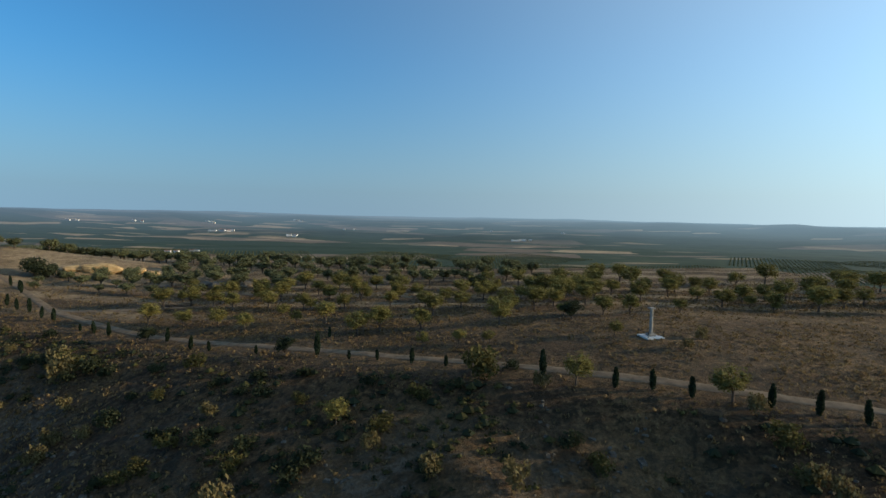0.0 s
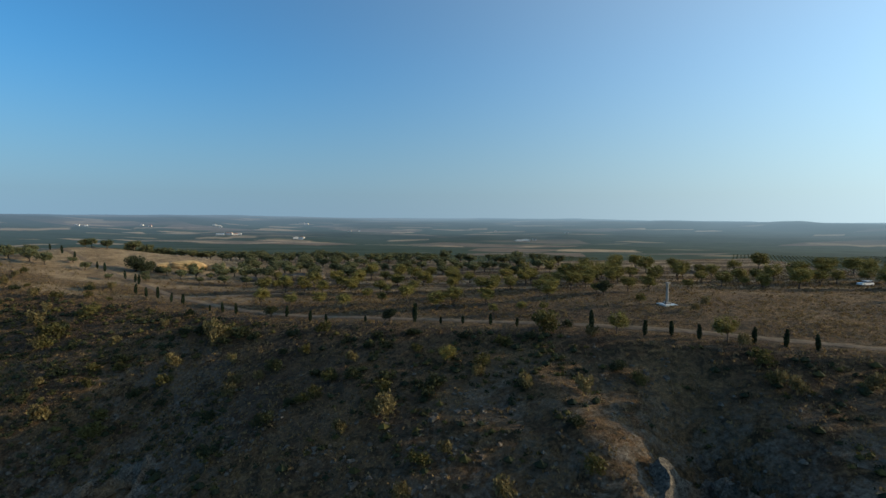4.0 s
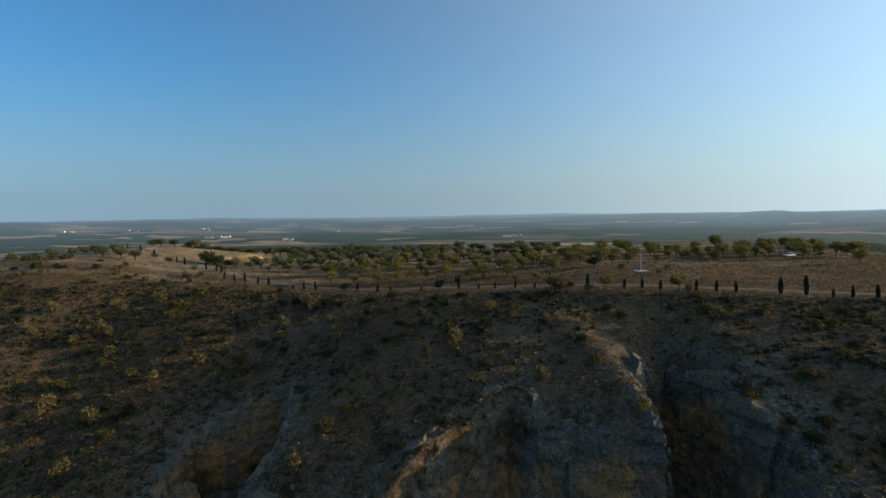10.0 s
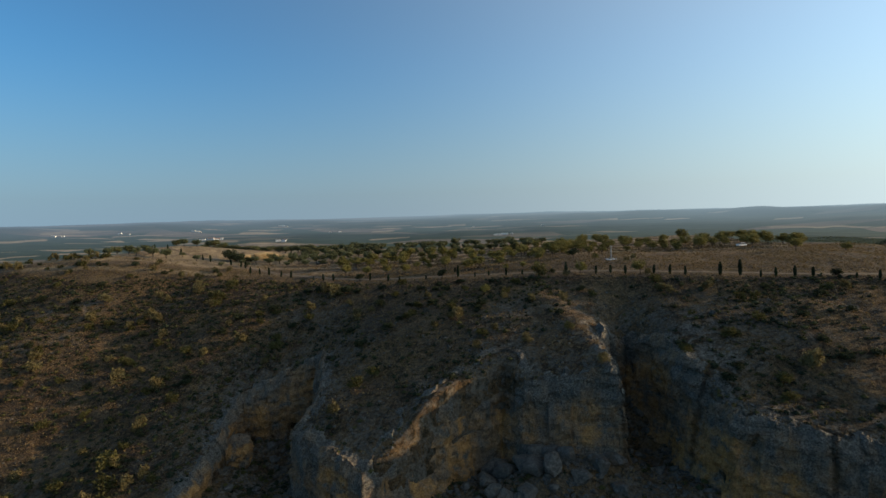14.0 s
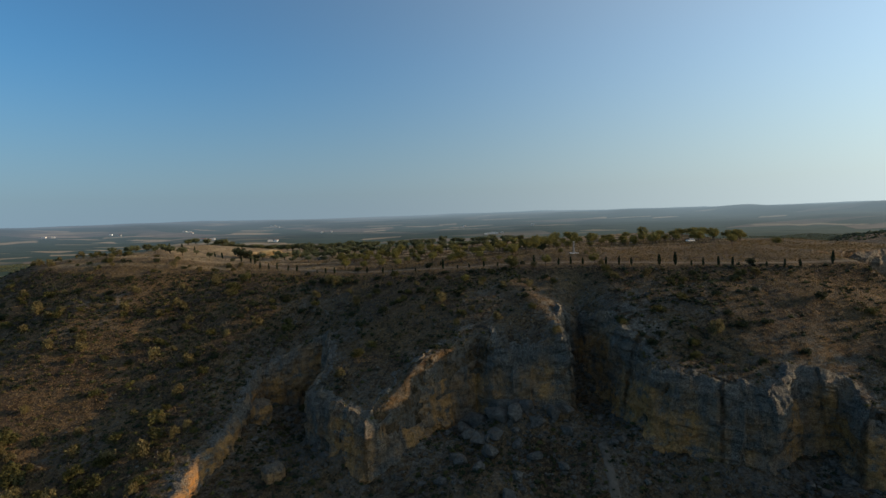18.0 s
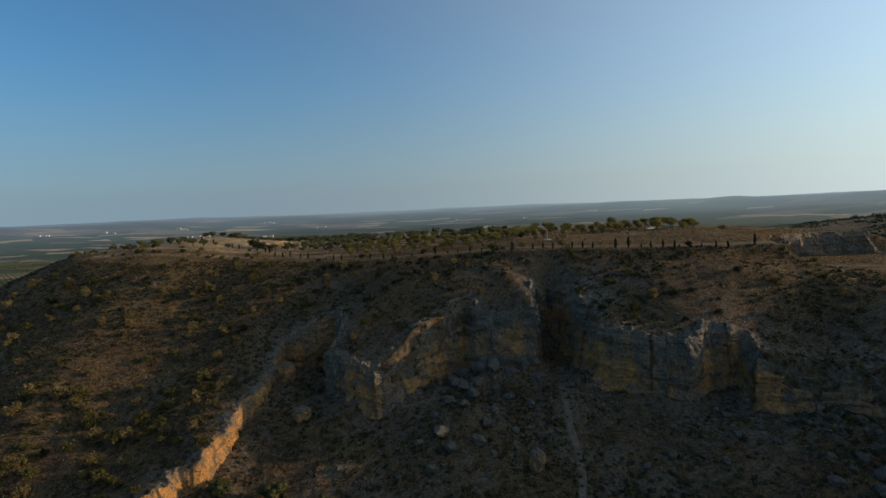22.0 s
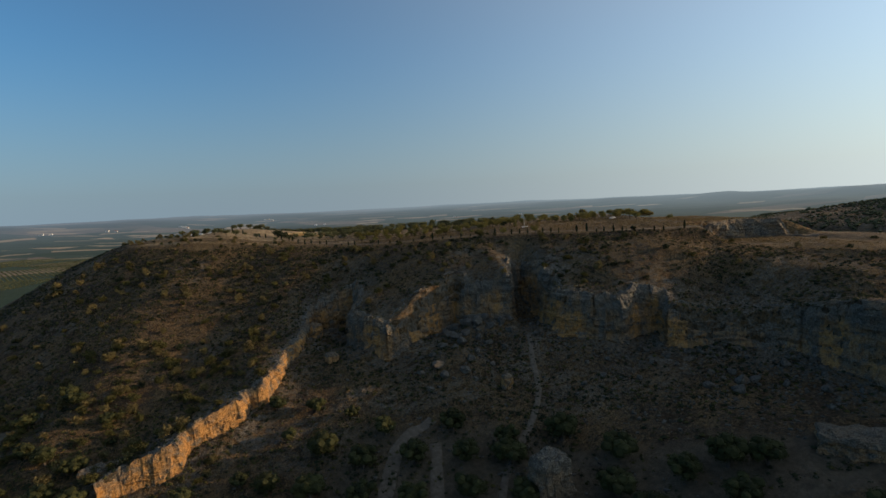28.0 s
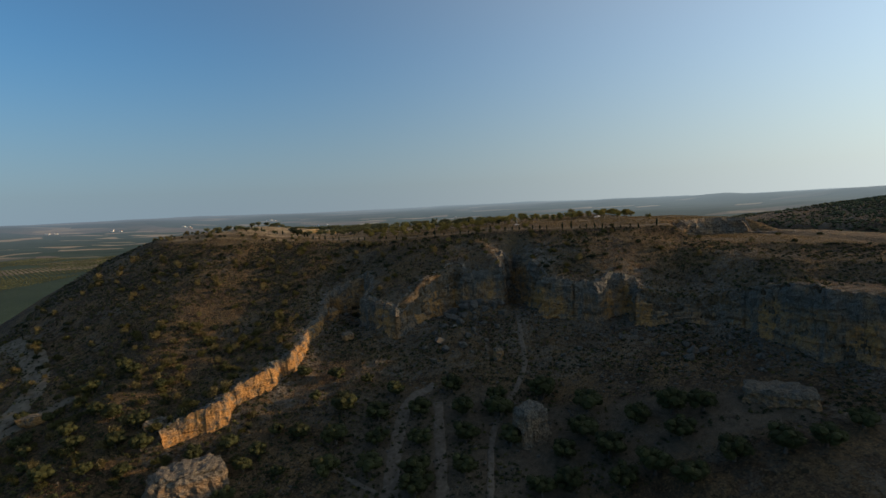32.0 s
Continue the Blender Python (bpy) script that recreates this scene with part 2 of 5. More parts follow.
def cliff_material():
    g = Mat("quarried_limestone", 0.92)
    beds = g.noise(1.0, 5, 0.6, at=g.stretch(0.06, 0.06, 0.75), warp=0.4)
    spots, fine = g.noise(0.35, 6, 0.65), g.noise(3.0, 6, 0.7)
    grey = g.ramp(fine, (0.34, (0.034, 0.032, 0.027)), (0.66, (0.205, 0.184, 0.148)))
    grey = g.mix(g.ramp(g.noise(0.55, 6, 0.7, warp=0.5), (0.60, 0.0), (0.70, 0.45)), grey, (0.27, 0.242, 0.19))
    ochre = g.ramp(fine, (0.3, (0.215, 0.102, 0.033)), (0.7, (0.56, 0.302, 0.104)))
    ochre = g.mix(g.ramp(g.noise(0.5, 5, 0.7, at=g.stretch(1, 1, 0.3)), (0.52, 0.0), (0.68, 0.45)), ochre, (0.10, 0.056, 0.030))
    cut = g.t.nodes.new("ShaderNodeSeparateColor")
    g.t.links.new(g.attribute("zone"), cut.inputs[0])
    warm = g.sums("MULTIPLY", cut.outputs[0], g.ramp(g.sums("ADD", g.sums("MULTIPLY", beds, 0.3), g.sums("MULTIPLY", spots, 0.8)), (0.42, 0.0), (0.58, 1.0)))
    c = g.mix(warm, grey, ochre)
    c = g.mix(g.ramp(g.noise(0.8, 6, 0.7, at=g.stretch(1, 1, 0.18)), (0.54, 0.0), (0.68, 0.4)), c, (0.034, 0.033, 0.031))
    c = g.mix(1.0, c, g.ramp(g.noise(0.85, 7, 0.78, warp=0.4), (0.36, 0.58), (0.48, 1.0), (0.64, 1.0)), "MULTIPLY")
    c = g.mix(g.ramp(g.noise(1.2, 6, 0.75, warp=0.6), (0.60, 0.0), (0.66, 0.55)), c, g.mix(warm, (0.33, 0.295, 0.235), (0.56, 0.335, 0.135)))
    pits = g.cells(0.55, "Distance", at=g.stretch(1, 1, 1.2))
    return g.done(c, g.sums("ADD", g.sums("ADD", fine, pits), g.sums("MULTIPLY", beds, 0.8)), 1.0, 0.5)


def rock_material():
    g = Mat("weathered_limestone", 0.92)
    fine = g.noise(1.3, 6, 0.7)
    c = g.ramp(fine, (0.3, (0.032, 0.029, 0.025)), (0.7, (0.180, 0.160, 0.128)))
    c = g.mix(g.ramp(g.noise(0.3, 4, 0.6), (0.54, 0.0), (0.66, 0.7)), c, (0.150, 0.095, 0.052))
    c = g.mix(g.sums("MULTIPLY", g.one_by_one(), 0.45), c, (0.062, 0.060, 0.056))
    c = g.mix(1.0, c, g.ramp(g.noise(1.6, 6, 0.75), (0.38, 0.6), (0.52, 1.0)), "MULTIPLY")
    return g.done(c, fine, 1.0, 0.25)


def leaf_material(name, dark, light, dry=None):
    g = Mat(name, 0.75)
    c = g.ramp(g.island(), (0.0, dark), (1.0, light))
    c = g.mix(g.sums("MULTIPLY", g.one_by_one(), 0.5), c, dry or tuple(1.25 * v for v in light))
    g.b.inputs["Subsurface Weight"].default_value = 0.0
    t = g.t.nodes.new("ShaderNodeBsdfTranslucent")
    g.put(t.inputs["Color"], c)
    mixed = g.t.nodes.new("ShaderNodeMixShader")
    mixed.inputs[0].default_value = 0.3
    g.t.links.new(g.b.outputs[0], mixed.inputs[1])
    g.t.links.new(t.outputs[0], mixed.inputs[2])
    g.t.links.new(mixed.outputs[0], g.t.nodes["Material Output"].inputs["Surface"])
    return g.done(c)


def plain_material(name, dark, light, scale=3.0, rough=0.85, bump=0.05, metal=0.0):
    g = Mat(name, rough)
    n = g.noise(scale, 5, 0.65)
    g.b.inputs["Metallic"].default_value = metal
    return g.done(g.ramp(n, (0.3, dark), (0.7, light)), n, 0.5, bump)


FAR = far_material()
GROUND, CLIFF_ROCK, ROCK = ground_material(), cliff_material(), rock_material()
TRACK = plain_material("packed_pale_earth", (0.10, 0.072, 0.045), (0.22, 0.162, 0.102), 0.8, 0.95, 0.05)
FOOTPATH = plain_material("trodden_earth", (0.080, 0.063, 0.046), (0.155, 0.125, 0.093), 0.6, 0.95, 0.05)
BARK = plain_material("bark", (0.045, 0.035, 0.028), (0.12, 0.095, 0.075), 6.0, 0.9, 0.03)
ALMOND = leaf_material("almond_leaves", (0.058, 0.056, 0.016), (0.20, 0.17, 0.046))
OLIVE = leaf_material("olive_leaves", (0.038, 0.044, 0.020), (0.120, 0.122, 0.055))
# Olive leaves again, their colour darkened for the shade below the cliffs.
SHADED_OLIVE = leaf_material("shaded_olive_leaves", (0.016, 0.020, 0.008), (0.058, 0.060, 0.021))
CYPRESS = leaf_material("cypress_foliage", (0.010, 0.018, 0.010), (0.030, 0.042, 0.020))
SCRUB = leaf_material("scrub_leaves", (0.030, 0.030, 0.010), (0.095, 0.085, 0.026))
BROOM = leaf_material("dry_broom", (0.048, 0.042, 0.018), (0.165, 0.132, 0.055))
STRAW = leaf_material("dry_grass", (0.075, 0.053, 0.024), (0.22, 0.155, 0.07))
DARK_BUSH = leaf_material("evergreen_shrub", (0.012, 0.018, 0.009), (0.040, 0.045, 0.020))
WHITE = plain_material("whitewashed_masonry", (0.50, 0.48, 0.45), (0.70, 0.68, 0.65), 1.5, 0.8, 0.02)
CONCRETE = plain_material("pale_concrete", (0.20, 0.185, 0.16), (0.31, 0.29, 0.255), 2.0, 0.85, 0.02)
IRON = plain_material("dark_iron", (0.02, 0.02, 0.02), (0.05, 0.045, 0.04), 8.0, 0.5, 0.005, 0.6)
SAND = plain_material("pale_sand", (0.085, 0.067, 0.046), (0.17, 0.138, 0.098), 0.3, 0.95, 0.05)
# The cliff ochre made paler, with the knoll's sunlight put into the colour.
SUNLIT_CUT = plain_material("sunlit_ochre_cut", (0.26, 0.165, 0.065), (0.60, 0.42, 0.20), 0.5, 0.9, 0.3)
ROOF = plain_material("clay_tiles", (0.20, 0.09, 0.05), (0.34, 0.16, 0.09), 2.0, 0.85, 0.03)
GLASS = plain_material("dark_glazing", (0.012, 0.014, 0.016), (0.03, 0.034, 0.04), 2.0, 0.15, 0.0)
RUBBER = plain_material("rubber", (0.012, 0.012, 0.012), (0.03, 0.03, 0.03), 5.0, 0.8, 0.0)
PAINT = plain_material("white_car_paint", (0.74, 0.74, 0.73), (0.80, 0.80, 0.79), 1.0, 0.3, 0.0)


# ---- the lie of the land ----
def hashed(i, j, seed):
    v = np.sin(i * 127.1 + j * 311.7 + seed * 74.7) * 43758.5453
    return v - np.floor(v)


def value_noise(x, y, seed=0):
    i, j = np.floor(x), np.floor(y)
    u, v = x - i, y - j
    u, v = u * u * (3 - 2 * u), v * v * (3 - 2 * v)
    a, b = hashed(i, j, seed), hashed(i + 1, j, seed)
    c, d = hashed(i, j + 1, seed), hashed(i + 1, j + 1, seed)
    return (a + (b - a) * u) * (1 - v) + (c + (d - c) * u) * v - 0.5


def fbm(x, y, seed=0, octaves=4, gain=0.5):
    total, amp = 0.0, 1.0
    for k in range(octaves):
        total = total + amp * value_noise(x, y, seed + k)
        x, y, amp = x * 2.03 + 7.1, y * 2.03 + 3.7, amp * gain
    return total


def step(a, b, x):
    u = np.clip((x - a) / (b - a), 0, 1)
    return u * u * (3 - 2 * u)


def line_distance(x, y, line, closed=False):
    """Distance to a polyline, the number of the nearest piece and the way along it."""
    best, which, along = np.full(np.shape(x), 1e9), np.zeros(np.shape(x), int), np.zeros(np.shape(x))
    pts = list(line) + ([line[0]] if closed else [])
    for n, ((ax, ay), (bx, by)) in enumerate(zip(pts, pts[1:])):
        dx, dy = bx - ax, by - ay
        t = np.clip(((x - ax) * dx + (y - ay) * dy) / (dx * dx + dy * dy), 0, 1)
        far = np.hypot(x - ax - t * dx, y - ay - t * dy)
        near = far < best
        best, which, along = np.where(near, far, best), np.where(near, n, which), np.where(near, t, along)
    return best, which, along


def inside(x, y, polygon):
    hit = np.zeros(np.shape(x), bool)
    for (ax, ay), (bx, by) in zip(polygon, polygon[1:] + polygon[:1]):
        if ay != by:
            hit ^= ((ay > y) != (by > y)) & (x < (bx - ax) * (y - ay) / (by - ay) + ax)
    return hit


# The rim of the flat top, and the foot-to-foot line of the quarried cliffs.
RIM = [(-215, 280), (-246, 210), (-242, 166), (-220, 138), (-168, 114), (-128, 118), (-100, 112), (-60, 95), (-20, 78), (14, 65), (38, 54), (60, 46),
       (100, 35), (118, 30), (136, 8), (152, -18), (200, -50), (232, -40), (235, 60), (200, 140), (120, 186), (20, 196), (-60, 224), (-130, 275)]
CLIFF = [(-135, -59), (-130, -53), (-114.5, -47), (-115, -38.5), (-102, -27), (-99.5, -20), (-94.5, -19), (-92, 0), (-88, 22), (-86, 34),
         (-87, 42), (-87, 52), (-76, 55), (-64, 56), (-62, 40), (-66, 26), (-57, 15), (-47, 6), (-35, 14), (-24, 24), (-14, 28), (-11, 22),
         (0, 19), (11, 14.5), (13, 24), (15, 36), (21, 38), (25, 28), (27, 12), (27.5, 0), (41, -9), (50, -14), (60, -9),
         (68, -12), (66, -21), (77, -28), (92, -36), (103, -46), (108, -60), (112, -74), (122, -88), (160, -118)]
CLOSE = [(300, -240), (9000, -400), (9000, 9000), (-9000, 9000), (-9000, -9000), (-175, -9000), (-172, -220), (-158, -90)]
# The long wall on the west side: its upper edge and its foot.
WALL_LINE = [(-87, 43), (-89, 24), (-92.5, 1), (-95, -17), (-101, -21), (-113, -39), (-131, -53)]
WALL_TOP = [-33.5, -38.5, -44.5, -47.5, -49.5, -54.5, -60.0]
WALL_FOOT = [-42.0, -43.5, -49.5, -53.5, -55.5, -61.0, -67.5]
PIT = [(119, 39), (123, 48), (131, 53), (148, 55), (163, 52), (173, 47), (180, 37)]


def top_height(x, y):
    """The hill as it was before the quarry."""
    gap, piece, _ = line_distance(x, y, RIM, closed=True)
    d = np.where(inside(x, y, RIM), -gap, gap)
    level = np.clip(0.03 * x + 0.028 * (y - 70), -5, 7) + 2.0 * np.exp(-((x - 34) ** 2 + (y - 88) ** 2) / 900)
    # The knoll with the small quarry on the far left of the flat top.
    level = level + 5.2 * np.exp(-((((x + 146) / 40) ** 2) ** 2 + ((y - 186) / 19) ** 2)) + 4 * np.exp(-(((x + 165) / 30) ** 2 + ((y - 195) / 45) ** 2))
    level = level - 1.5 * np.exp(-(((x + 60) / 40) ** 2 + ((y - 100) / 25) ** 2))
    level = level + 3.5 * np.exp(-(((x + 155) / 42) ** 2 + ((y - 138) / 26) ** 2)) + 9.0 * np.exp(-(((x + 210) / 52) ** 2 + ((y - 154) / 34) ** 2))
    behind = step(-6, 14, d)
    front = (step(112, 124, x) * (1 - behind) + step(75, 155, x) * behind) * (1 - step(50, 53, y - 5 * np.sin(x * 0.05 - 5.6)))
    level = level - front * (level + 8.0) * step(200, 175, x)
    level = level + (np.minimum(level, 2.0) - level) * step(112, 130, x)
    level = level + (-9.0 - level) * step(165, 200, x)
    west = np.interp(d, [-20, 0, 10, 26, 36, 47, 58, 72, 85, 100, 115, 135, 170, 250, 420, 700],
                     [0.0, -1.0, -3.2, -8.2, -12.5, -18.5, -24.0, -30.5, -35.0, -40.5, -45.5, -51.5, -61.5, -79.0, -101.0, -104.0])
    east = np.interp(d, [-20, 0, 10, 26, 36, 47, 58, 72, 85, 135, 250, 420, 700],
                     [0.0, -1.0, -4.0, -7.8, -12.0, -18.3, -22.0, -26.0, -29.0, -45.0, -79.0, -101.0, -104.0])
    fall = west + (east - west) * step(-75, -40, x)
    fall = fall - 7.0 * np.exp(-(((x + 74) / 20) ** 2 + ((y - 63) / 17) ** 2)) - 0.5 * np.exp(-(((x - 16) / 14) ** 2 + ((y - 55) / 8) ** 2))
    fall = fall - 6.0 * np.exp(-(((x - 90) / 24) ** 2 + ((y + 28) / 24) ** 2))
    fall = fall - 8.0 * step(-165, -200, x) * step(60, 105, d)
    gully, _, _ = line_distance(x, y, [(19, 30), (22, 44), (27, 58)])
    fall = fall - 3.0 * np.exp(-((gully / 5.0) ** 2)) * step(0, 14, d) - 7.0 * np.exp(-(((x - 20.5) / 6.5) ** 2 + ((y - 35) / 10) ** 2))
    # The dry rib that runs down to the grey block.
    rib, _, _ = line_distance(x, y, [(10, 18), (9.5, 31), (6.5, 43), (1.5, 57), (9, 68)])
    fall = fall + (0.5 + 0.6 * step(30, 46, y)) * np.exp(-((rib / 4.2) ** 2)) * step(2, 12, d) + 2.8 * np.exp(-(((x + 29) / 9) ** 2 + ((y - 19) / 8) ** 2))
    fall = fall - 5.0 * np.exp(-(((x + 46) / 13) ** 2 + ((y - 4) / 10) ** 2)) + 2.5 * np.exp(-(((x - 10) / 10) ** 2 + ((y - 16) / 6) ** 2)) + 2.0 * np.exp(-(((x - 31) / 10) ** 2 + (y / 7) ** 2))
    east_rim, _, _ = line_distance(x, y, [(113, -72), (126, -86), (170, -112)])
    fall = fall + 8.0 * np.exp(-((east_rim / 22) ** 2)) + 5.0 * np.exp(-(((x - 150) / 22) ** 2 + ((y + 70) / 20) ** 2))
    # Unseen rise added to the south-east, to keep the valley floor in the shade.
    south, _, _ = line_distance(x, y, [(158, -112), (205, -150), (265, -205)])
    fall = fall + 16.0 * np.exp(-((south / 24) ** 2))
    wall, piece, along = line_distance(x, y, WALL_LINE)
    ends = np.array(WALL_TOP)
    fall = fall + (ends[piece] + (ends[piece + 1] - ends[piece]) * along - level - fall) * np.exp(-((wall / 13) ** 2))
    return level + fall + 1.6 * fbm(x / 28, y / 28, 3, 3) * step(0, 25, d) + 0.5 * fbm(x / 5, y / 5, 9, 3) * step(-5, 12, d) + 0.15 * fbm(x / 2.2, y / 2.2, 5, 2)


def floor_height(x, y):
    lean = 0.28 + (0.14 - 0.28) * step(0, 75, x)
    z = -45.0 + lean * np.minimum(y, 12) + 0.07 * np.clip(x, -140, 120)
    z = np.maximum(z, -74 + 0.05 * np.clip(x, -100, 100))
    z = z + 6.0 * np.exp(-(((x + 20) / 13) ** 2 + ((y + 8) / 11) ** 2)) + 3.0 * np.exp(-(((x - 5) / 16) ** 2 + ((y + 6) / 13) ** 2)) + 9.0 * np.exp(-(((x - 20) / 8) ** 2 + ((y - 38) / 10) ** 2))
    wall, piece, along = line_distance(x, y, WALL_LINE)
    ends = np.array(WALL_FOOT)
    z = z + (ends[piece] + (ends[piece + 1] - ends[piece]) * along - z) * np.exp(-((wall / 10) ** 2))
    z = z + 6.0 * np.exp(-(((x + 5) / 14) ** 2 + ((y - 14) / 9) ** 2)) - 4.0 * np.exp(-(((x + 47) / 10) ** 2 + ((y - 4) / 9) ** 2)) + 2.5 * np.exp(-(((x - 20) / 9) ** 2 + ((y - 2) / 12) ** 2))
    edge, _, _ = line_distance(x, y, CLIFF[14:])
    z = z + (1.6 + 0.6 * step(-15, 15, x) + 3.2 * fbm(x / 11, y / 11, 27, 2)) * np.exp(-((edge / 6.5) ** 2))
    z = z + 3.5 * np.exp(-(((x + 75) / 10) ** 2 + ((y - 48) / 8) ** 2))
    return z + 1.2 * fbm(x / 17, y / 17, 21, 3) + 0.8 * fbm(x / 7, y / 7, 23, 3) + 0.35 * fbm(x / 3.5, y / 3.5, 25, 3)


def far_hills(x, y):
    """The rolling of the far country, and how much of it is wooded ridge."""
    r, way = np.hypot(x, y), np.degrees(np.arctan2(x, y))
    hills, wooded = 9 * fbm(x / 900, y / 330, 44, 4) + 9 * np.maximum(fbm(x / 380, y / 150, 49, 4), 0), 0.0
    # A long dark ridge in the east, low wooded hills ahead, and fainter lines behind them.
    for at, wide, high, west, east, seed in ((3250, 330, 9, 3, 14, 71), (2950, 240, 19, -30, -18, 72), (3950, 240, 15, -60, -35, 73), (4150, 200, 9, 12, 22, 74), (3600, 200, 14, -16, -8, 75)):
        crest = at + 260 * fbm(way / 14, way * 0, seed, 2)
        lumps = np.clip(0.75 + 1.1 * fbm(way / 7, way * 0 + 3, seed, 3), 0, 1.5)
        rise = lumps * np.exp(-(((r - crest) / wide) ** 2)) * step(west, east, way) * (step(30, 8, way) if seed in (72, 75) else 1)
        hills, wooded = hills + high * rise, np.maximum(wooded, rise)
    return step(1200, 2600, r) * hills, np.clip(1.4 * wooded, 0, 1)


def plain_height(x, y):
    r = np.hypot(x, y)
    z = -106 + 4 * fbm(x / 260, y / 260, 40, 3)
    far = step(1800, 4700, r)
    side = x / np.maximum(r, 1)
    z = z + far * (22 * step(-0.05, -0.65, side) + -14 * step(0.1, 0.6, side)) + 128 * far**2.0
    return z + far_hills(x, y)[0]


def ground_height(x, y):
    x, y = np.asarray(x, float), np.asarray(y, float)
    top, low = top_height(x, y), floor_height(x, y)
    gap, piece, _ = line_distance(x, y, CLIFF + CLOSE, closed=True)
    mass = inside(x, y, CLIFF + CLOSE)
    width = np.where(piece < len(CLIFF) - 1, 0.9, 16.0)
    s = np.where(mass, gap, -gap)
    z = low + (top - low) * step(-width, width, s - np.where(width < 1, 1.0, 0.0))
    away, _, _ = line_distance(x, y, RIM, closed=True)
    away = np.where(inside(x, y, RIM), 0, away)
    blend = step(190, 460, away)
    z = z * (1 - blend) + plain_height(x, y) * blend
    # The scrubby shoulder of the next hill.
    off = np.hypot(x - 420, y - 140)
    return np.maximum(z, 12 - 0.12 * off - 0.45 * np.maximum(off - 170, 0) + 2.5 * fbm(x / 40, y / 40, 61, 3))


# ---- small builders ----
def part(name, bm, material, parent=None, label=""):
    """Links a bmesh as one mesh object, under a thing if one is given."""
    mesh = bpy.data.meshes.new(name)
    bm.to_mesh(mesh)
    bm.free()
    mesh.materials.append(material)
    ob = new(name, mesh)
    ob.parent = parent
    if label:
        tagged(ob, label)
    return ob


def mesh_part(name, verts, faces, material, parent=None, smooth=False):
    mesh = bpy.data.meshes.new(name)
    mesh.from_pydata([tuple(v) for v in verts], [], faces)
    mesh.materials.append(material)
    if smooth:
        mesh.polygons.foreach_set("use_smooth", [True] * len(mesh.polygons))
    ob = new(name, mesh)
    ob.parent = parent
    return ob


def grid_mesh(name, points, material, colours=None, smooth=True):
    """A sheet over an array of rows x columns x 3."""
    rows, cols = points.shape[:2]
    n = np.arange(rows * cols).reshape(rows, cols)
    quads = np.stack([n[:-1, :-1], n[:-1, 1:], n[1:, 1:], n[1:, :-1]], -1).reshape(-1, 4)
    mesh = bpy.data.meshes.new(name)
    mesh.vertices.add(rows * cols)
    mesh.vertices.foreach_set("co", points.reshape(-1).astype(np.float32))
    mesh.loops.add(quads.size)
    mesh.loops.foreach_set("vertex_index", quads.reshape(-1).astype(np.int32))
    mesh.polygons.add(len(quads))
    mesh.polygons.foreach_set("loop_start", np.arange(0, quads.size, 4, dtype=np.int32))
    mesh.polygons.foreach_set("use_smooth", np.full(len(quads), smooth))
    mesh.update(calc_edges=True)
    if colours is not None:
        layer = mesh.color_attributes.new("zone", "FLOAT_COLOR", "POINT")
        layer.data.foreach_set("color", colours.reshape(-1).astype(np.float32))
    mesh.materials.append(material)
    return new(name, mesh)


def on_ground(x, y):
    return float(ground_height(np.array([x]), np.array([y]))[0])


# ---- the ground, one sheet to the horizon ----
def spread(low, high, fine, end_low, end_high, ratio=1.09):
    mid = list(np.arange(low, high + fine, fine))
    for end, sign in ((end_high, 1), (end_low, -1)):
        size, at, out = fine, mid[-1] if sign > 0 else mid[0], []
        while (end - at) * sign > 0:
            size *= ratio
            at += sign * size
            out.append(at)
        mid = mid + out if sign > 0 else out[::-1] + mid
    return np.array(mid)


ORCHARD_ROW = [(-70, -30), (-70, -110), (90, -110), (90, -85), (20, -62), (-10, -42)]
gx, gy = np.meshgrid(spread(-215, 172, 1.15, -4600, 4600), spread(-125, 140, 1.15, -700, 4600))
gz = ground_height(gx, gy) - 40 * step(1480, 1650, np.hypot(gx, gy))
zone = np.zeros((*gx.shape, 4))
edge, _, _ = line_distance(gx, gy, CLIFF)
outer, _, _ = line_distance(gx, gy, RIM, closed=True)
out_of_rim = np.where(inside(gx, gy, RIM), -outer, outer)
zone[..., 0] = (0.12 + 0.33 * step(0.05, 0.40, fbm(gx / 26, gy / 20, 155, 3)) + 0.35 * np.exp(-(((gx - 25) / 35) ** 2 + ((gy - 50) / 12) ** 2))) * step(3, 20, out_of_rim) * (1 - step(120, 200, out_of_rim)) + 0.36 * (1 - step(3, 20, edge)) * step(10, 30, out_of_rim)
zone[..., 1] = step(150, 260, out_of_rim) * np.where((gy < -60) & (np.abs(gx) < 200), 0, 1)
bed, _, _ = line_distance(gx, gy, ORCHARD_ROW, closed=True)
zone[..., 2] = np.where(inside(gx, gy, ORCHARD_ROW), step(0, 8, bed), 0) * 0.85
# Bare terraces and strips on the flat top.
on_top = step(2, -6, out_of_rim)
strips = step(0.15, 0.6, np.sin((gy + 0.14 * gx) * 2 * np.pi / 13.0 + 1.2 * fbm(gx / 40, gy / 40, 150, 2)) + 0.9 * fbm(gx / 22, gy / 9, 151, 3)) * step(95, 125, gy + 0.1 * gx) * step(135, 110, gx)
knoll = np.exp(-(((gx + 140) / 50) ** 2 + ((gy - 172) / 26) ** 2))
zone[..., 3] = on_top * np.clip(0.15 + 0.85 * strips + 1.3 * knoll + 0.3 * step(-40, -90, gx) * step(138, 152, gy), 0, 0.95) * (0.75 + 0.6 * fbm(gx / 9, gy / 6, 152, 3))
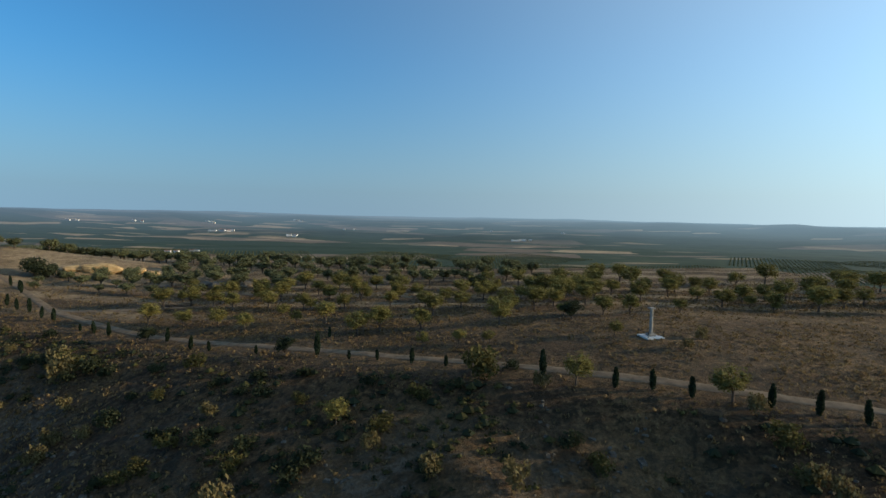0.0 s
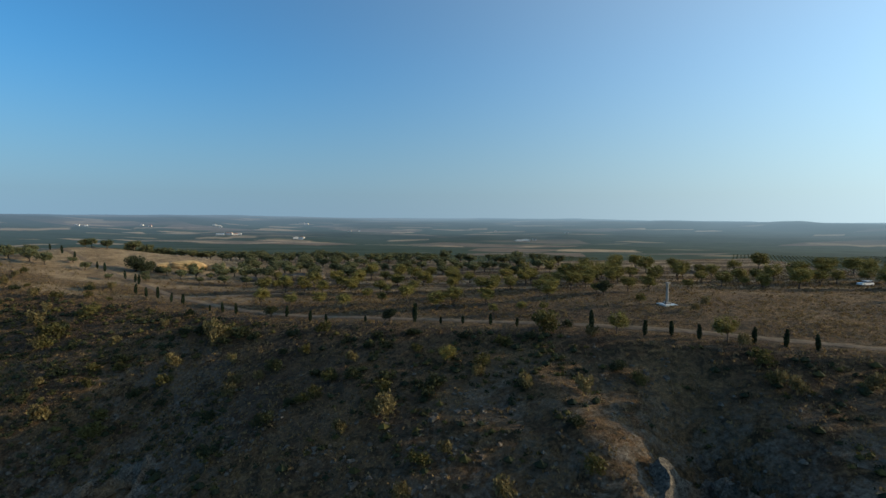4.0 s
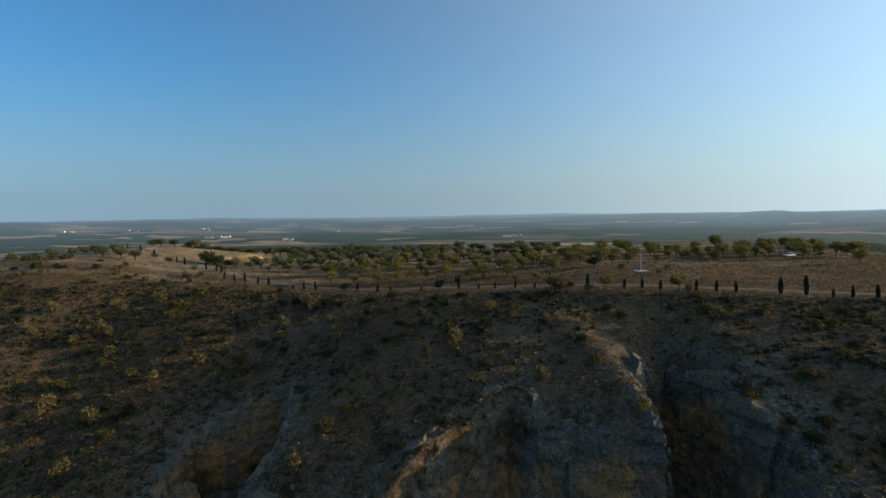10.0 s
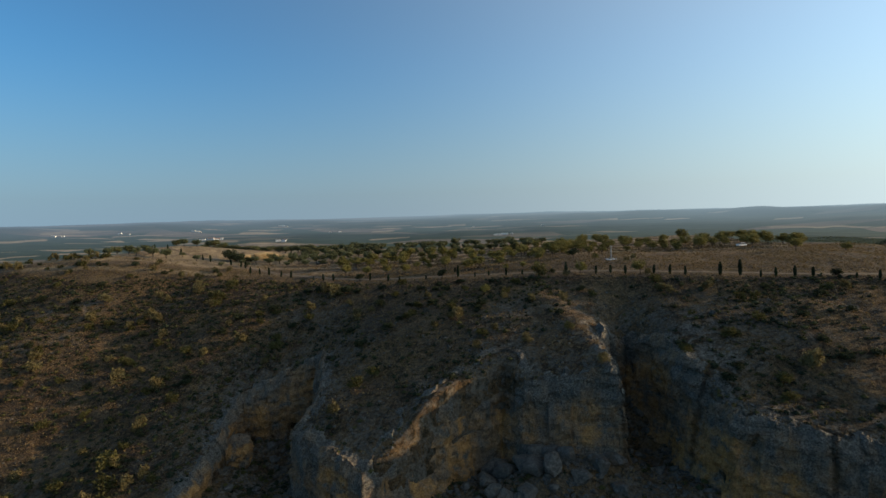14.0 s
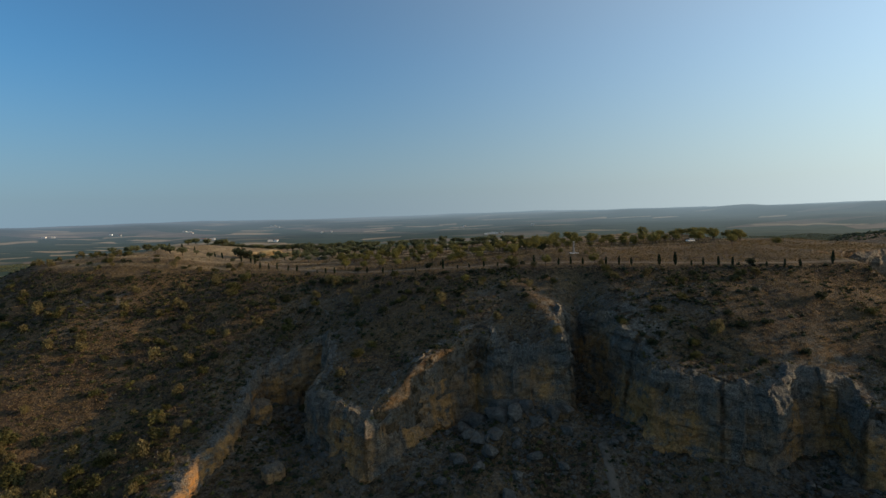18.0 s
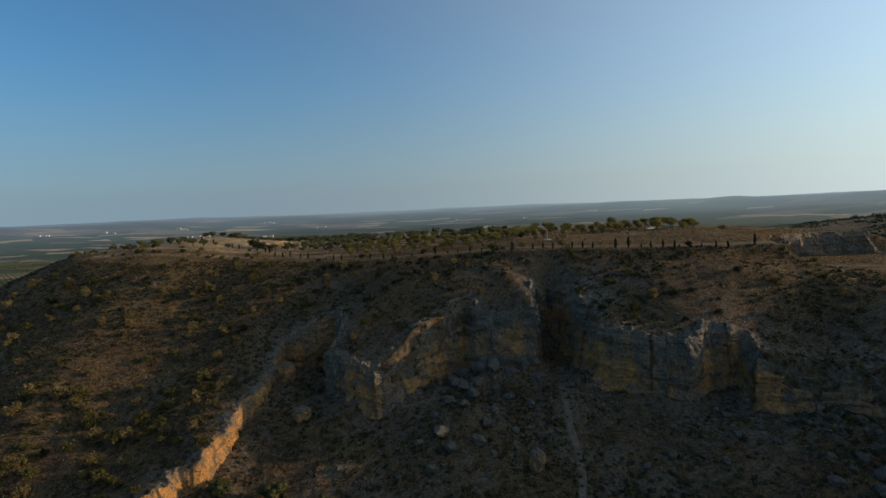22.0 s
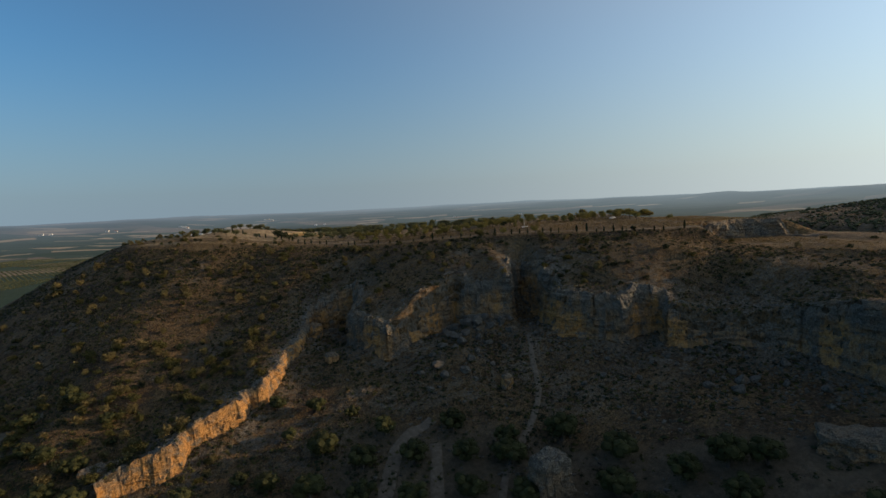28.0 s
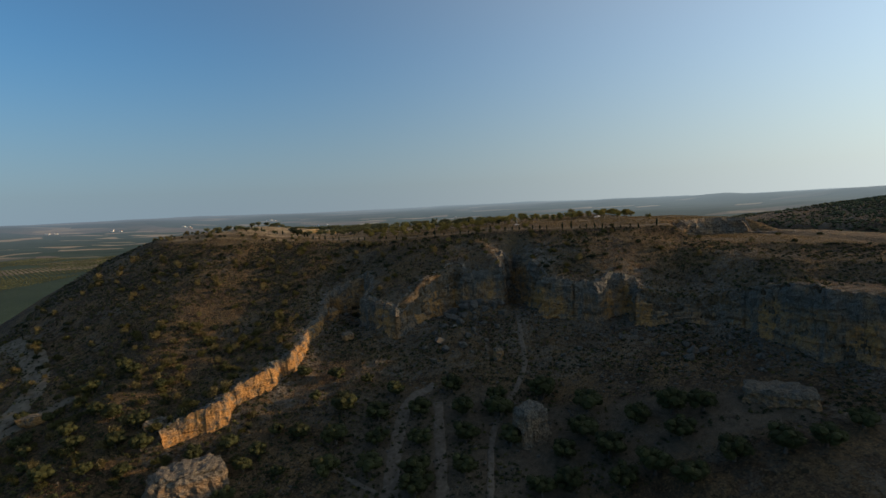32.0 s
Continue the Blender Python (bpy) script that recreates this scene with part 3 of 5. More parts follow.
# A paler patch on the slope under the rim, pale dry grass along the rib.
rib, _, _ = line_distance(gx, gy, [(10, 18), (9.5, 31), (6.5, 43), (1.5, 57), (9, 68)])
zone[..., 3] = np.maximum(zone[..., 3], 0.15 * np.exp(-(((gx - 8) / 34) ** 2 + ((gy - 56) / 13) ** 2)) * step(0, 6, out_of_rim) * (0.8 + 1.2 * fbm(gx / 7, gy / 7, 157, 3)))
zone[..., 3] = np.maximum(zone[..., 3], 0.06 * np.exp(-((rib / 4.0) ** 2)) * (0.8 + fbm(gx / 3, gy / 3, 156, 3)))
ground = grid_mesh("ground", np.stack([gx, gy, gz], -1), GROUND, zone)
tagged(ground, "dry scrub hillside falling to a wide plain of olive groves", "ground", kind="structure")


STUBBLE_FIELDS = [(39.5, 4.6, 2990, 45), (-39.0, 2.6, 3400, 70), (-23.4, 3.0, 2840, 45), (-4.9, 1.3, 3290, 45), (3.5, 1.0, 3515, 50), (-41.0, 3.5, 2680, 25), (-29.5, 2.2, 3500, 30), (-11.0, 1.4, 3765, 30), (-2.5, 1.2, 3670, 25),
                  (6.2, 0.9, 3850, 30), (12.0, 2.2, 3760, 20), (-34.0, 3.0, 3800, 30), (-17.5, 1.8, 3650, 22), (21.0, 2.5, 3900, 20)]


# The far country, with its haze put into the material.
turn, reach = np.meshgrid(np.radians(np.linspace(-62, 62, 500)), np.geomspace(1450, 4640, 170))
bx, by = reach * np.sin(turn), reach * np.cos(turn)
zone = np.zeros((*bx.shape, 4))
zone[..., 0], zone[..., 3] = far_hills(bx, by)[1], 1
# Stubble fields: bearing and half its width in degrees, distance and half the depth in metres.
for way, wide, far, deep in STUBBLE_FIELDS:
    bent = far + deep * 1.5 * fbm(np.degrees(turn) / 1.7, turn * 0, int(far), 2)
    inner = step(1, 0.9, np.abs(np.degrees(turn) - way) / wide) * step(1, 0.7, np.abs(reach - bent) / deep)
    zone[..., 1] = np.maximum(zone[..., 1], inner)
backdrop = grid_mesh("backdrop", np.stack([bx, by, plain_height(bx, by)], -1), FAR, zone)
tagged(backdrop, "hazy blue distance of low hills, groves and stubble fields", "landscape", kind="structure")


# ---- quarried cliffs ----
def cliff_frame():
    """Stations along the whole cliff line: the place, the way out of the rock, and how far along it is."""
    line = np.array(CLIFF, float)
    s = np.r_[0, np.cumsum(np.hypot(*np.diff(line, axis=0).T))]
    u = np.linspace(0, s[-1], int(s[-1] / 0.5))
    px, py = np.interp(u, s, line[:, 0]), np.interp(u, s, line[:, 1])
    for _ in range(2):
        px[1:-1], py[1:-1] = (px[:-2] + 2 * px[1:-1] + px[2:]) / 4, (py[:-2] + 2 * py[1:-1] + py[2:]) / 4
    tx, ty = np.gradient(px), np.gradient(py)
    for _ in range(3):
        tx[1:-1], ty[1:-1] = (tx[:-2] + 2 * tx[1:-1] + tx[2:]) / 4, (ty[:-2] + 2 * ty[1:-1] + ty[2:]) / 4
    size = np.hypot(tx, ty) + 1e-6
    return u, px, py, ty / size, -tx / size, s


WALL_U, WALL_X, WALL_Y, WALL_NX, WALL_NY, WALL_S = cliff_frame()
# How ochre and how stepped the rock is along the line.
OCHRE_AT = np.interp(WALL_U, WALL_S[[0, 8, 10, 14, 15, 17, 20, 21, 23, 26, 28, 30, 31, 32, 33, 34, 36, 37, 38, 41]], [1.2, 1.0, 0.9, 0.8, 0.5, 0.95, 0.75, 0.4, 0.4, 0.3, 0.9, 0.95, 0.3, 0.9, 1.1, 0.7, 0.7, 0.6, 0.75, 0.7])
# Sawn faces change colour from one panel to the next.
OCHRE_AT = OCHRE_AT * 0.9 + 0.7 * (hashed(np.floor(WALL_U / 8.5 + 0.6 * fbm(WALL_U / 12, WALL_U * 0, 5, 2)), 1.0, 3) - 0.5)
STEPS_AT = np.interp(WALL_U, WALL_S[[0, 9, 15, 17, 18, 20, 21, 30, 34, 35, 36, 38, 41]], [0.5, 0.3, 0.3, 0.5, 1.5, 1.3, 0.3, 0.3, 0.5, 1.5, 1.4, 0.6, 0.5])


def cliff_wall(first, last, label):
    """A rock face along a stretch of the cliff line, with beds, cracks, rounded shoulders and a broken upper edge."""
    keep = (WALL_U >= WALL_S[first] - 0.8) & (WALL_U <= WALL_S[last] + 0.8)
    u, px, py, nx, ny = WALL_U[keep], WALL_X[keep], WALL_Y[keep], WALL_NX[keep], WALL_NY[keep]
    ochre, stepped = OCHRE_AT[keep], STEPS_AT[keep]
    flat = u * 0
    top = top_height(px - nx * 4.0, py - ny * 4.0)
    foot = floor_height(px + nx * 1.5, py + ny * 1.5) - 1.0
    tall = np.maximum(top - foot, 3.0)
    low = np.clip(tall / 13, 0.6, 1)  # low walls are less broken
    rim = np.where(u < WALL_S[9], 0.9, low)
    rows = []
    heights = np.linspace(0, 1, 46)
    ragged = 1.6 * fbm(u / 6.0, flat, 51, 3) + 0.9 * np.floor(2.5 * value_noise(u / 3.5, flat, 55)) / 2.5
    # The long western face is cut back in bays and pillars, and broken along the top.
    sawn = (u < WALL_S[9]) * 1.0
    bays = sawn * (2.0 * (hashed(np.floor(u / 7.0 + 0.3 * fbm(u / 9, flat, 6, 2)), 2.0, 14) - 0.5) + 0.45 * (hashed(np.floor(u / 3.1 + 0.4 * fbm(u / 5, flat, 8, 2)), 4.0, 15) - 0.5))
    ragged = ragged + sawn * 1.1 * (hashed(np.floor(u / 2.7), 5.0, 16) - 0.45)
    shoulder = 0.10 + 0.28 * (value_noise(u / 9.0, flat, 58) + 0.5)
    for v in heights:
        z = foot + (tall + 0.2 + rim * ragged) * v
        bulge = 1.3 * fbm(u / 13.0, z / 11.0, 60, 3) + 0.8 * fbm(u / 4.0, z / 4.0, 63, 4) + (0.1 + 0.55 * np.minimum(stepped, 2)) * value_noise(u / 18.0, z / 1.3, 70) + 0.5 * np.abs(fbm(u / 1.5, z / 1.9, 77, 3))
        # Joints and beds part the face into blocks that stand in or out.
        course = np.floor(z / 1.7 + 0.5 * value_noise(u / 15.0, flat, 83))
        bulge = bulge + 0.8 * (hashed(np.floor(u / 2.6 + 0.37 * course), course, 81) - 0.5) + 1.5 * (hashed(np.floor(u / 5.5 + 0.2 * value_noise(z / 5.0, flat, 84)), np.floor(z / 8.0), 82) - 0.5)
        crack = (-0.6 + 0.35 * sawn) * np.exp(-((value_noise(u / 4.0 + 0.03 * z, z / 18.0, 90) / 0.06) ** 2))
        ledges = 0.0
        for k, at in enumerate((0.28, 0.5, 0.72, 0.88)):
            line_up = at + 0.18 * value_noise(u / 9.0 + k * 3, flat, 47 + k)
            ledges = ledges + stepped * (0.8 + value_noise(u / 6.0, flat + k, 57)) * step(line_up - 0.02, line_up + 0.02, v)
        round_off = 1.5 * np.clip((v - 1 + shoulder) / shoulder, 0, 1) ** 2.2
        under = 0.9 * np.exp(-(((v - 0.22) / 0.1) ** 2)) * (value_noise(u / 7.0, flat, 93) + 0.5)
        reach = 1.0 + bays * (0.55 + 0.45 * v) + low * (bulge + crack - ledges - round_off - under) + 0.9 * np.exp(-((v / 0.1) ** 2))
        rows.append(np.stack([px + nx * reach, py + ny * reach, z], -1))
    for back, lift in ((0.6, 0.2), (1.4, 0.1), (2.4, -0.2), (3.6, -1.1)):
        back = back * (1 + 0.9 * sawn)
        qx, qy = px + nx * (reach - back), py + ny * (reach - back)
        ground = top_height(qx, qy)
        z = np.where(back < 1.2, np.maximum(ground, top + rim * ragged - 0.6), ground) + lift + 1.2 * fbm(qx / 2.2, qy / 2.2, 95, 3) + 0.7 * fbm(qx / 0.8, qy / 0.8, 97, 2)
        rows.append(np.stack([qx, qy, z], -1))
    pts = np.array(rows)
    col = np.zeros((*pts.shape[:2], 4))
    up = np.r_[heights, [1.1] * 4][:, None]
    col[..., 0] = np.clip((0.7 * (u < WALL_S[8])[None] - 0.9 * np.maximum(fbm(u[None] / 2.5, pts[..., 2] / 9.0, 37, 3), 0)) + ochre[None] * (1.15 - 0.95 * step(0.5, 0.8, up + 0.25 * fbm(u[None] / 9.0, up * 3, 35, 3))) + 0.6 * fbm(u[None] / 7.0 + 3, pts[..., 2] / 5.0, 33, 3), 0, 1) * (up <= 1.0)
    col[..., 3] = 1
    ob = grid_mesh("cliff", pts, CLIFF_ROCK, col, smooth=False)
    return tagged(ob, label, "cliff", "quarry cliffs")


cliff_wall(0, 9, "long ochre quarry face lit by the low sun")
cliff_wall(9, 15, "shaded brown back wall of a square quarry bay")
cliff_wall(15, 17, "grey weathered flank of a rock spur")
cliff_wall(17, 20, "ochre flank of a rock spur under a sunlit ledge")
cliff_wall(20, 23, "dark grey limestone block with rust stains")
cliff_wall(23, 28, "shaded walls of a deep narrow cleft")
cliff_wall(28, 30, "brown quarry face under a grey rim")
cliff_wall(30, 34, "concave ochre quarry face beside grey rock")
cliff_wall(34, 37, "bedded limestone ledges with an ochre undercut")
cliff_wall(37, 41, "tall shaded limestone cliff with ochre foot")


def pit_face():
    """The weathered wall at the back of a small pit dug into the edge of the flat top."""
    line = np.array(PIT, float)
    s = np.r_[0, np.cumsum(np.hypot(*np.diff(line, axis=0).T))]
    u = np.arange(0, s[-1], 0.6)
    px, py = np.interp(u, s, line[:, 0]), np.interp(u, s, line[:, 1])
    for _ in range(12):
        px[1:-1], py[1:-1] = (px[:-2] + px[2:]) / 2, (py[:-2] + py[2:]) / 2
    tx, ty = np.gradient(px), np.gradient(py)
    nx, ny = ty / np.hypot(tx, ty), -tx / np.hypot(tx, ty)
    foot = ground_height(px + nx * 3, py + ny * 3) - 1.2
    top = np.maximum(ground_height(px - nx * 4, py - ny * 4), foot + 2.0) + 0.8 * fbm(u / 5, u * 0, 201, 3)
    rows = []
    for v in np.linspace(0, 1, 26):
        z = foot + (top - foot) * v
        out = 1.8 * fbm(u / 8.0, z / 5.0, 203, 4) + 0.9 * (hashed(np.floor(u / 4.0), np.floor(z / 3.5), 205) - 0.5) + 1.3 * (1 - v) ** 2 - 1.4 * np.clip((v - 0.75) / 0.25, 0, 1) ** 2
        rows.append(np.stack([px + nx * out, py + ny * out, z], -1))
    for back, lift in ((1.5, 0.35), (3.5, 0.1), (6.0, -1.0)):
        qx, qy = px - nx * (back + 1), py - ny * (back + 1)
        rows.append(np.stack([qx, qy, ground_height(qx, qy) + lift + 0.5 * fbm(qx / 2, qy / 2, 207, 2)], -1))
    col = np.zeros((len(rows), len(u), 4))
    col[..., 0] = np.clip(0.25 + 0.5 * fbm(u[None] / 6.0, np.arange(len(rows))[:, None] / 7.0, 209, 2), 0, 1)
    col[..., 3] = 1
    ob = grid_mesh("cliff", np.array(rows), CLIFF_ROCK, col, smooth=False)
    return tagged(ob, "shaded grey wall of a small pit below the flat top", "cliff", "quarry cliffs")


pit_face()


# ---- tracks ----
def track(name, line, width, label, lift=0.12, material=None):
    pts = np.array(line, float)
    s = np.r_[0, np.cumsum(np.hypot(*np.diff(pts, axis=0).T))]
    u = np.arange(0, s[-1], 1.0)
    px, py = np.interp(u, s, pts[:, 0]), np.interp(u, s, pts[:, 1])
    for _ in range(30):
        px[1:-1], py[1:-1] = (px[:-2] + px[2:]) / 2, (py[:-2] + py[2:]) / 2
    tx, ty = np.gradient(px), np.gradient(py)
    size = np.hypot(tx, ty)
    nx, ny = ty / size, -tx / size
    rows = []
    for v in np.linspace(-1, 1, 7):
        half = width / 2 * (1 + 0.35 * fbm(u / 5, u * 0 + v, 11, 3)) * v
        x, y = px + nx * half, py + ny * half
        rows.append(np.stack([x, y, ground_height(x, y) + (lift if abs(v) < 0.99 else -0.25) - (0.05 if 0.3 < abs(v) < 0.7 else 0)], -1))
    return tagged(grid_mesh(name, np.array(rows), material or TRACK), label, "track", kind="structure")


track("road", [(-205, 205), (-176, 184), (-140, 160), (-118, 143), (-92, 121), (-60, 103), (-20, 87), (14, 72.5), (40, 61), (60, 53), (84, 41), (104, 36), (122, 32), (140, 20), (158, 8)],
      2.5, "pale dirt track lined with young cypresses")
track("road", [(-92, 121), (-72, 122), (-45, 128), (-10, 140)], 2.6, "faint dirt track between terraces of trees")


# ---- plants ----
def unit_rows(rng, n):
    v = rng.normal(size=(n, 3))
    return v / np.linalg.norm(v, axis=1)[:, None]


def leaf_quads(rng, centres, size, upright=0.0):
    """Small four-cornered leaf sprays round the given places."""
    n = len(centres)
    a = unit_rows(rng, n)
    a[:, 2] += upright
    a /= np.linalg.norm(a, axis=1)[:, None]
    b = np.cross(a, unit_rows(rng, n))
    b /= np.linalg.norm(b, axis=1)[:, None] + 1e-9
    s = size * rng.uniform(0.6, 1.35, (n, 1))
    a, b = a * s, b * s * rng.uniform(0.35, 0.7, (n, 1))
    verts = np.stack([centres - a, centres - 0.1 * a + b, centres + a, centres + 0.15 * a - b], 1).reshape(-1, 3)
    faces = np.arange(4 * n).reshape(-1, 4).tolist()
    return verts, faces


def tube(points, radii, sides=7):
    verts, faces = [], []
    for k, (p, r) in enumerate(zip(points, radii)):
        for j in range(sides):
            w = 2 * math.pi * j / sides + 0.3 * k
            verts.append((p[0] + r * math.cos(w), p[1] + r * math.sin(w), p[2]))
        if k:
            o = (k - 1) * sides
            faces += [(o + j, o + (j + 1) % sides, o + sides + (j + 1) % sides, o + sides + j) for j in range(sides)]
    faces.append(tuple(range((len(points) - 1) * sides, len(points) * sides)))
    return verts, faces


def limbs(rng, height, spread_out, count, thick):
    """A short trunk that forks into leaning limbs."""
    verts, faces, tips = [], [], []
    fork = height * rng.uniform(0.22, 0.3)

    def add(v, f):
        o = len(verts)
        verts.extend(v)
        faces.extend([tuple(i + o for i in q) for q in f])

    add(*tube([(0, 0, -0.4), (0.03, 0.0, 0.1), (0.06, 0.04, fork * 0.6), (0.03, 0.06, fork + 0.1)], [thick * 1.5, thick * 1.15, thick * 0.9, thick * 0.85]))
    for k in range(count):
        w = 2 * math.pi * (k + rng.uniform(-0.25, 0.25)) / count
        reach, rise = spread_out * rng.uniform(0.45, 0.85), height * rng.uniform(0.62, 0.88)
        mid = (reach * 0.45 * math.cos(w), reach * 0.45 * math.sin(w), fork + (rise - fork) * 0.5)
        tip = (reach * math.cos(w + 0.3), reach * math.sin(w + 0.3), rise)
        add(*tube([(0.03, 0.05, fork - 0.1), mid, tip], [thick * 0.6, thick * 0.4, thick * 0.15], 5))
        tips.append(tip)
    return verts, faces, tips


def fine_core():
    """A small ball of 42 corners, for the dark inside of a clump of leaves."""
    bm = bmesh.new()
    bmesh.ops.create_icosphere(bm, subdivisions=2, radius=1.0)
    verts, faces = np.array([v.co[:] for v in bm.verts]), [tuple(v.index for v in f.verts) for f in bm.faces]
    bm.free()
    return verts, faces


BALL, BALL_FACES = fine_core()
CORE = np.array([(1, 0, 0), (0.3, 0.95, 0), (-0.8, 0.6, 0), (-0.8, -0.6, 0), (0.3, -0.95, 0), (0, 0, 0.9), (0, 0, -0.8)])
CORE_FACES = [(k, (k + 1) % 5, 5) for k in range(5)] + [((k + 1) % 5, k, 6) for k in range(5)]


def tree_of(name, seed, height, width, clumps, leaves, size, material, label, category, hollow=0.55, thick=0.16, core=0.55):
    rng = np.random.default_rng(seed)
    root = new(name)
    verts, faces, tips = limbs(rng, height, width / 2, 5, thick)
    mesh_part("trunk", verts, faces, BARK, root, smooth=True)
    centres = [np.array(t) for t in tips]
    while len(centres) < clumps:
        q = rng.normal(size=3)
        q *= rng.uniform(0.35, 0.85) / np.linalg.norm(q)
        centres.append(np.array([q[0] * width / 2, q[1] * width / 2, height * (0.63 + 0.34 * q[2])]))
    puffs, rads = [], []
    for c in centres:
        n = leaves // clumps
        rad = width * rng.uniform(0.13, 0.24)
        rads.append(rad)
        puffs.append(c + unit_rows(rng, n) * rad * rng.uniform(hollow, 1.1, (n, 1)) * np.array([1, 1, 0.8]))
    verts, faces = leaf_quads(rng, np.concatenate(puffs), size)
    verts, faces = verts.tolist(), list(faces)
    for c, rad in zip(centres, rads):
        o = len(verts)
        shape, sides = (BALL, BALL_FACES) if core > 0.8 else (CORE, CORE_FACES)
        verts += (c + shape * rad * core * np.array([1, 1, 0.8]) * rng.uniform(0.8, 1.15, (len(shape), 1))).tolist()
        faces += [tuple(i + o for i in q) for q in sides]
    mesh_part("crown", verts, faces, material, root)
    return tagged(root, label, category)


def cypress_of(seed, height, width, label):
    rng = np.random.default_rng(seed)
    root = new("cypress")
    v, f = tube([(0, 0, -0.3), (0, 0, 0.25 * height)], [0.09, 0.07], 6)
    mesh_part("trunk", v, f, BARK, root)
    verts, faces, sides = [], [], 9
    heights = np.linspace(0.10, 1.0, 11)
    girth = lambda h: max(0.02, (math.sin(math.pi * min(1, (h - 0.06) * 0.98)) ** 0.6) * (1 - 0.45 * h))
    for k, h in enumerate(heights):
        for j in range(sides):
            w = 2 * math.pi * j / sides
            r = width / 2 * girth(h) * rng.uniform(0.75, 0.95)
            verts.append((r * math.cos(w), r * math.sin(w), h * height))
        if k:
            o = (k - 1) * sides
            faces += [(o + j, o + (j + 1) % sides, o + sides + (j + 1) % sides, o + sides + j) for j in range(sides)]
    h = rng.uniform(0.1, 1.02, 420)
    w = rng.uniform(0, 2 * math.pi, 420)
    r = np.array([width / 2 * girth(q) for q in h]) * rng.uniform(0.85, 1.12, 420)
    lv, lf = leaf_quads(rng, np.stack([r * np.cos(w), r * np.sin(w), h * height], 1), 0.16 + 0.03 * height, 1.6)
    o = len(verts)
    mesh_part("crown", verts + [tuple(q) for q in lv], faces + [tuple(i + o for i in q) for q in lf], CYPRESS, root)
    return tagged(root, label, "cypress", "cypresses along the track")


def shrub_of(name, seed, height, width, leaves, size, material, label, upright=0.3):
    rng = np.random.default_rng(seed)
    n = 9
    w, r = rng.uniform(0, 2 * math.pi, n), width / 2 * np.sqrt(rng.uniform(0, 0.6, n))
    lumps = np.stack([r * np.cos(w), r * np.sin(w), height * rng.uniform(0.3, 0.7, n)], 1)
    pick = rng.integers(0, n, leaves)
    c = lumps[pick] + unit_rows(rng, leaves) * rng.uniform(0.4, 1.05, (leaves, 1)) * np.array([width * 0.24, width * 0.24, height * 0.34])
    c[:, 2] = np.maximum(c[:, 2], 0.02)
    verts, faces = leaf_quads(rng, c, size, upright)
    ob = mesh_part(name, verts, faces, material)
    return tagged(ob, label, "shrub", "shrubs on the hillside")


class Planter:
    """Sets down a handful of built plants again and again, each time turned and sized anew."""

    def __init__(self, kinds, seed):
        self.kinds, self.used, self.rng = kinds, set(), np.random.default_rng(seed)

    def set(self, x, y, scale=1.0, sink=0.05, vary=0.18, kind=None):
        k = int(self.rng.integers(len(self.kinds))) if kind is None else kind
        s = scale * self.rng.uniform(1 - vary, 1 + vary)
        m = pose(x, y, on_ground(x, y) - sink, self.rng.uniform(-4, 4), self.rng.uniform(-4, 4), self.rng.uniform(0, 360)) @ Matrix.Diagonal((s, s, s * self.rng.uniform(0.92, 1.1), 1))
        if k not in self.used:
            self.used.add(k)
            self.kinds[k].matrix_basis = m
            return self.kinds[k]
        ob = self.kinds[k]
        copy = copy_thing(ob, m)
        copy.matrix_basis = m
        return copy

    def clear(self):
        for k, ob in enumerate(self.kinds):
            if k not in self.used:
                for o in (*ob.children_recursive, ob):
                    bpy.data.objects.remove(o)


almonds = [tree_of("almond_tree", 10 + k, 4.5, 4.6, 26, 2200, 0.13, ALMOND, "spreading almond tree with thin yellow-green leaves on dry earth", "tree") for k in range(4)]
olives = [tree_of("olive_tree", 30 + k, 4.0, 4.8, 24, 1300, 0.17, OLIVE, "rounded grey-green olive tree of the hilltop grove", "tree", 0.65, 0.22, 0.75) for k in range(3)]
orchard = [tree_of("olive_tree", 50 + k, 3.4, 4.8, 30, 3600, 0.105, SHADED_OLIVE, "dense olive tree with leaves darkened as in shade, planted in rows below the cliffs", "tree", 0.85, 0.25, 0.82) for k in range(3)]
for group, obs in (("almond trees", almonds), ("hilltop olive trees", olives), ("valley olive trees", orchard)):
    for ob in obs:
        tagged(ob, group=group)

# Almonds and olives on the flat top.
grove = Planter(almonds, 1)
TREES = [(-66.8, 123.1), (-61.4, 125.4), (-55.5, 124.9), (-45.0, 128.0), (-40.5, 129.5), (-39.5, 102.6), (-63.8, 111.2), (-22.6, 119.5), (-23.8, 105.0),
         (-15.7, 95.2), (-11.5, 96.4), (-6.1, 132.3), (-1.8, 108.0), (10.9, 96.3), (19.9, 109.5), (14.5, 107.8), (14.0, 137.4), (31.3, 99.0), (45.8, 118.0),
         (37.2, 100.8), (59.9, 120.1), (67.1, 128.4), (68.8, 117.0), (75.7, 120.0), (80.5, 119.8), (83.9, 113.7), (87.1, 110.7), (93.5, 113.3), (60.4, 132.8), (34.7, 59.9)]
for x, y in TREES:
    grove.set(x, y, 1.0)
for x, y, s in ((-3.0, 85.7, 0.55), (3.0, 85.4, 0.6), (8.1, 84.6, 0.5), (28.5, 83.8, 0.6), (48.0, 102.9, 0.6), (67.0, 111.1, 0.6), (71.0, 108.5, 0.5), (17.8, 66.2, 0.8), (-13.3, 64.9, 0.85), (118, 104, 1.2), (104, 86, 0.9), (128, 92, 1.0), (122, 118, 1.2)):
    grove.set(x, y, s)
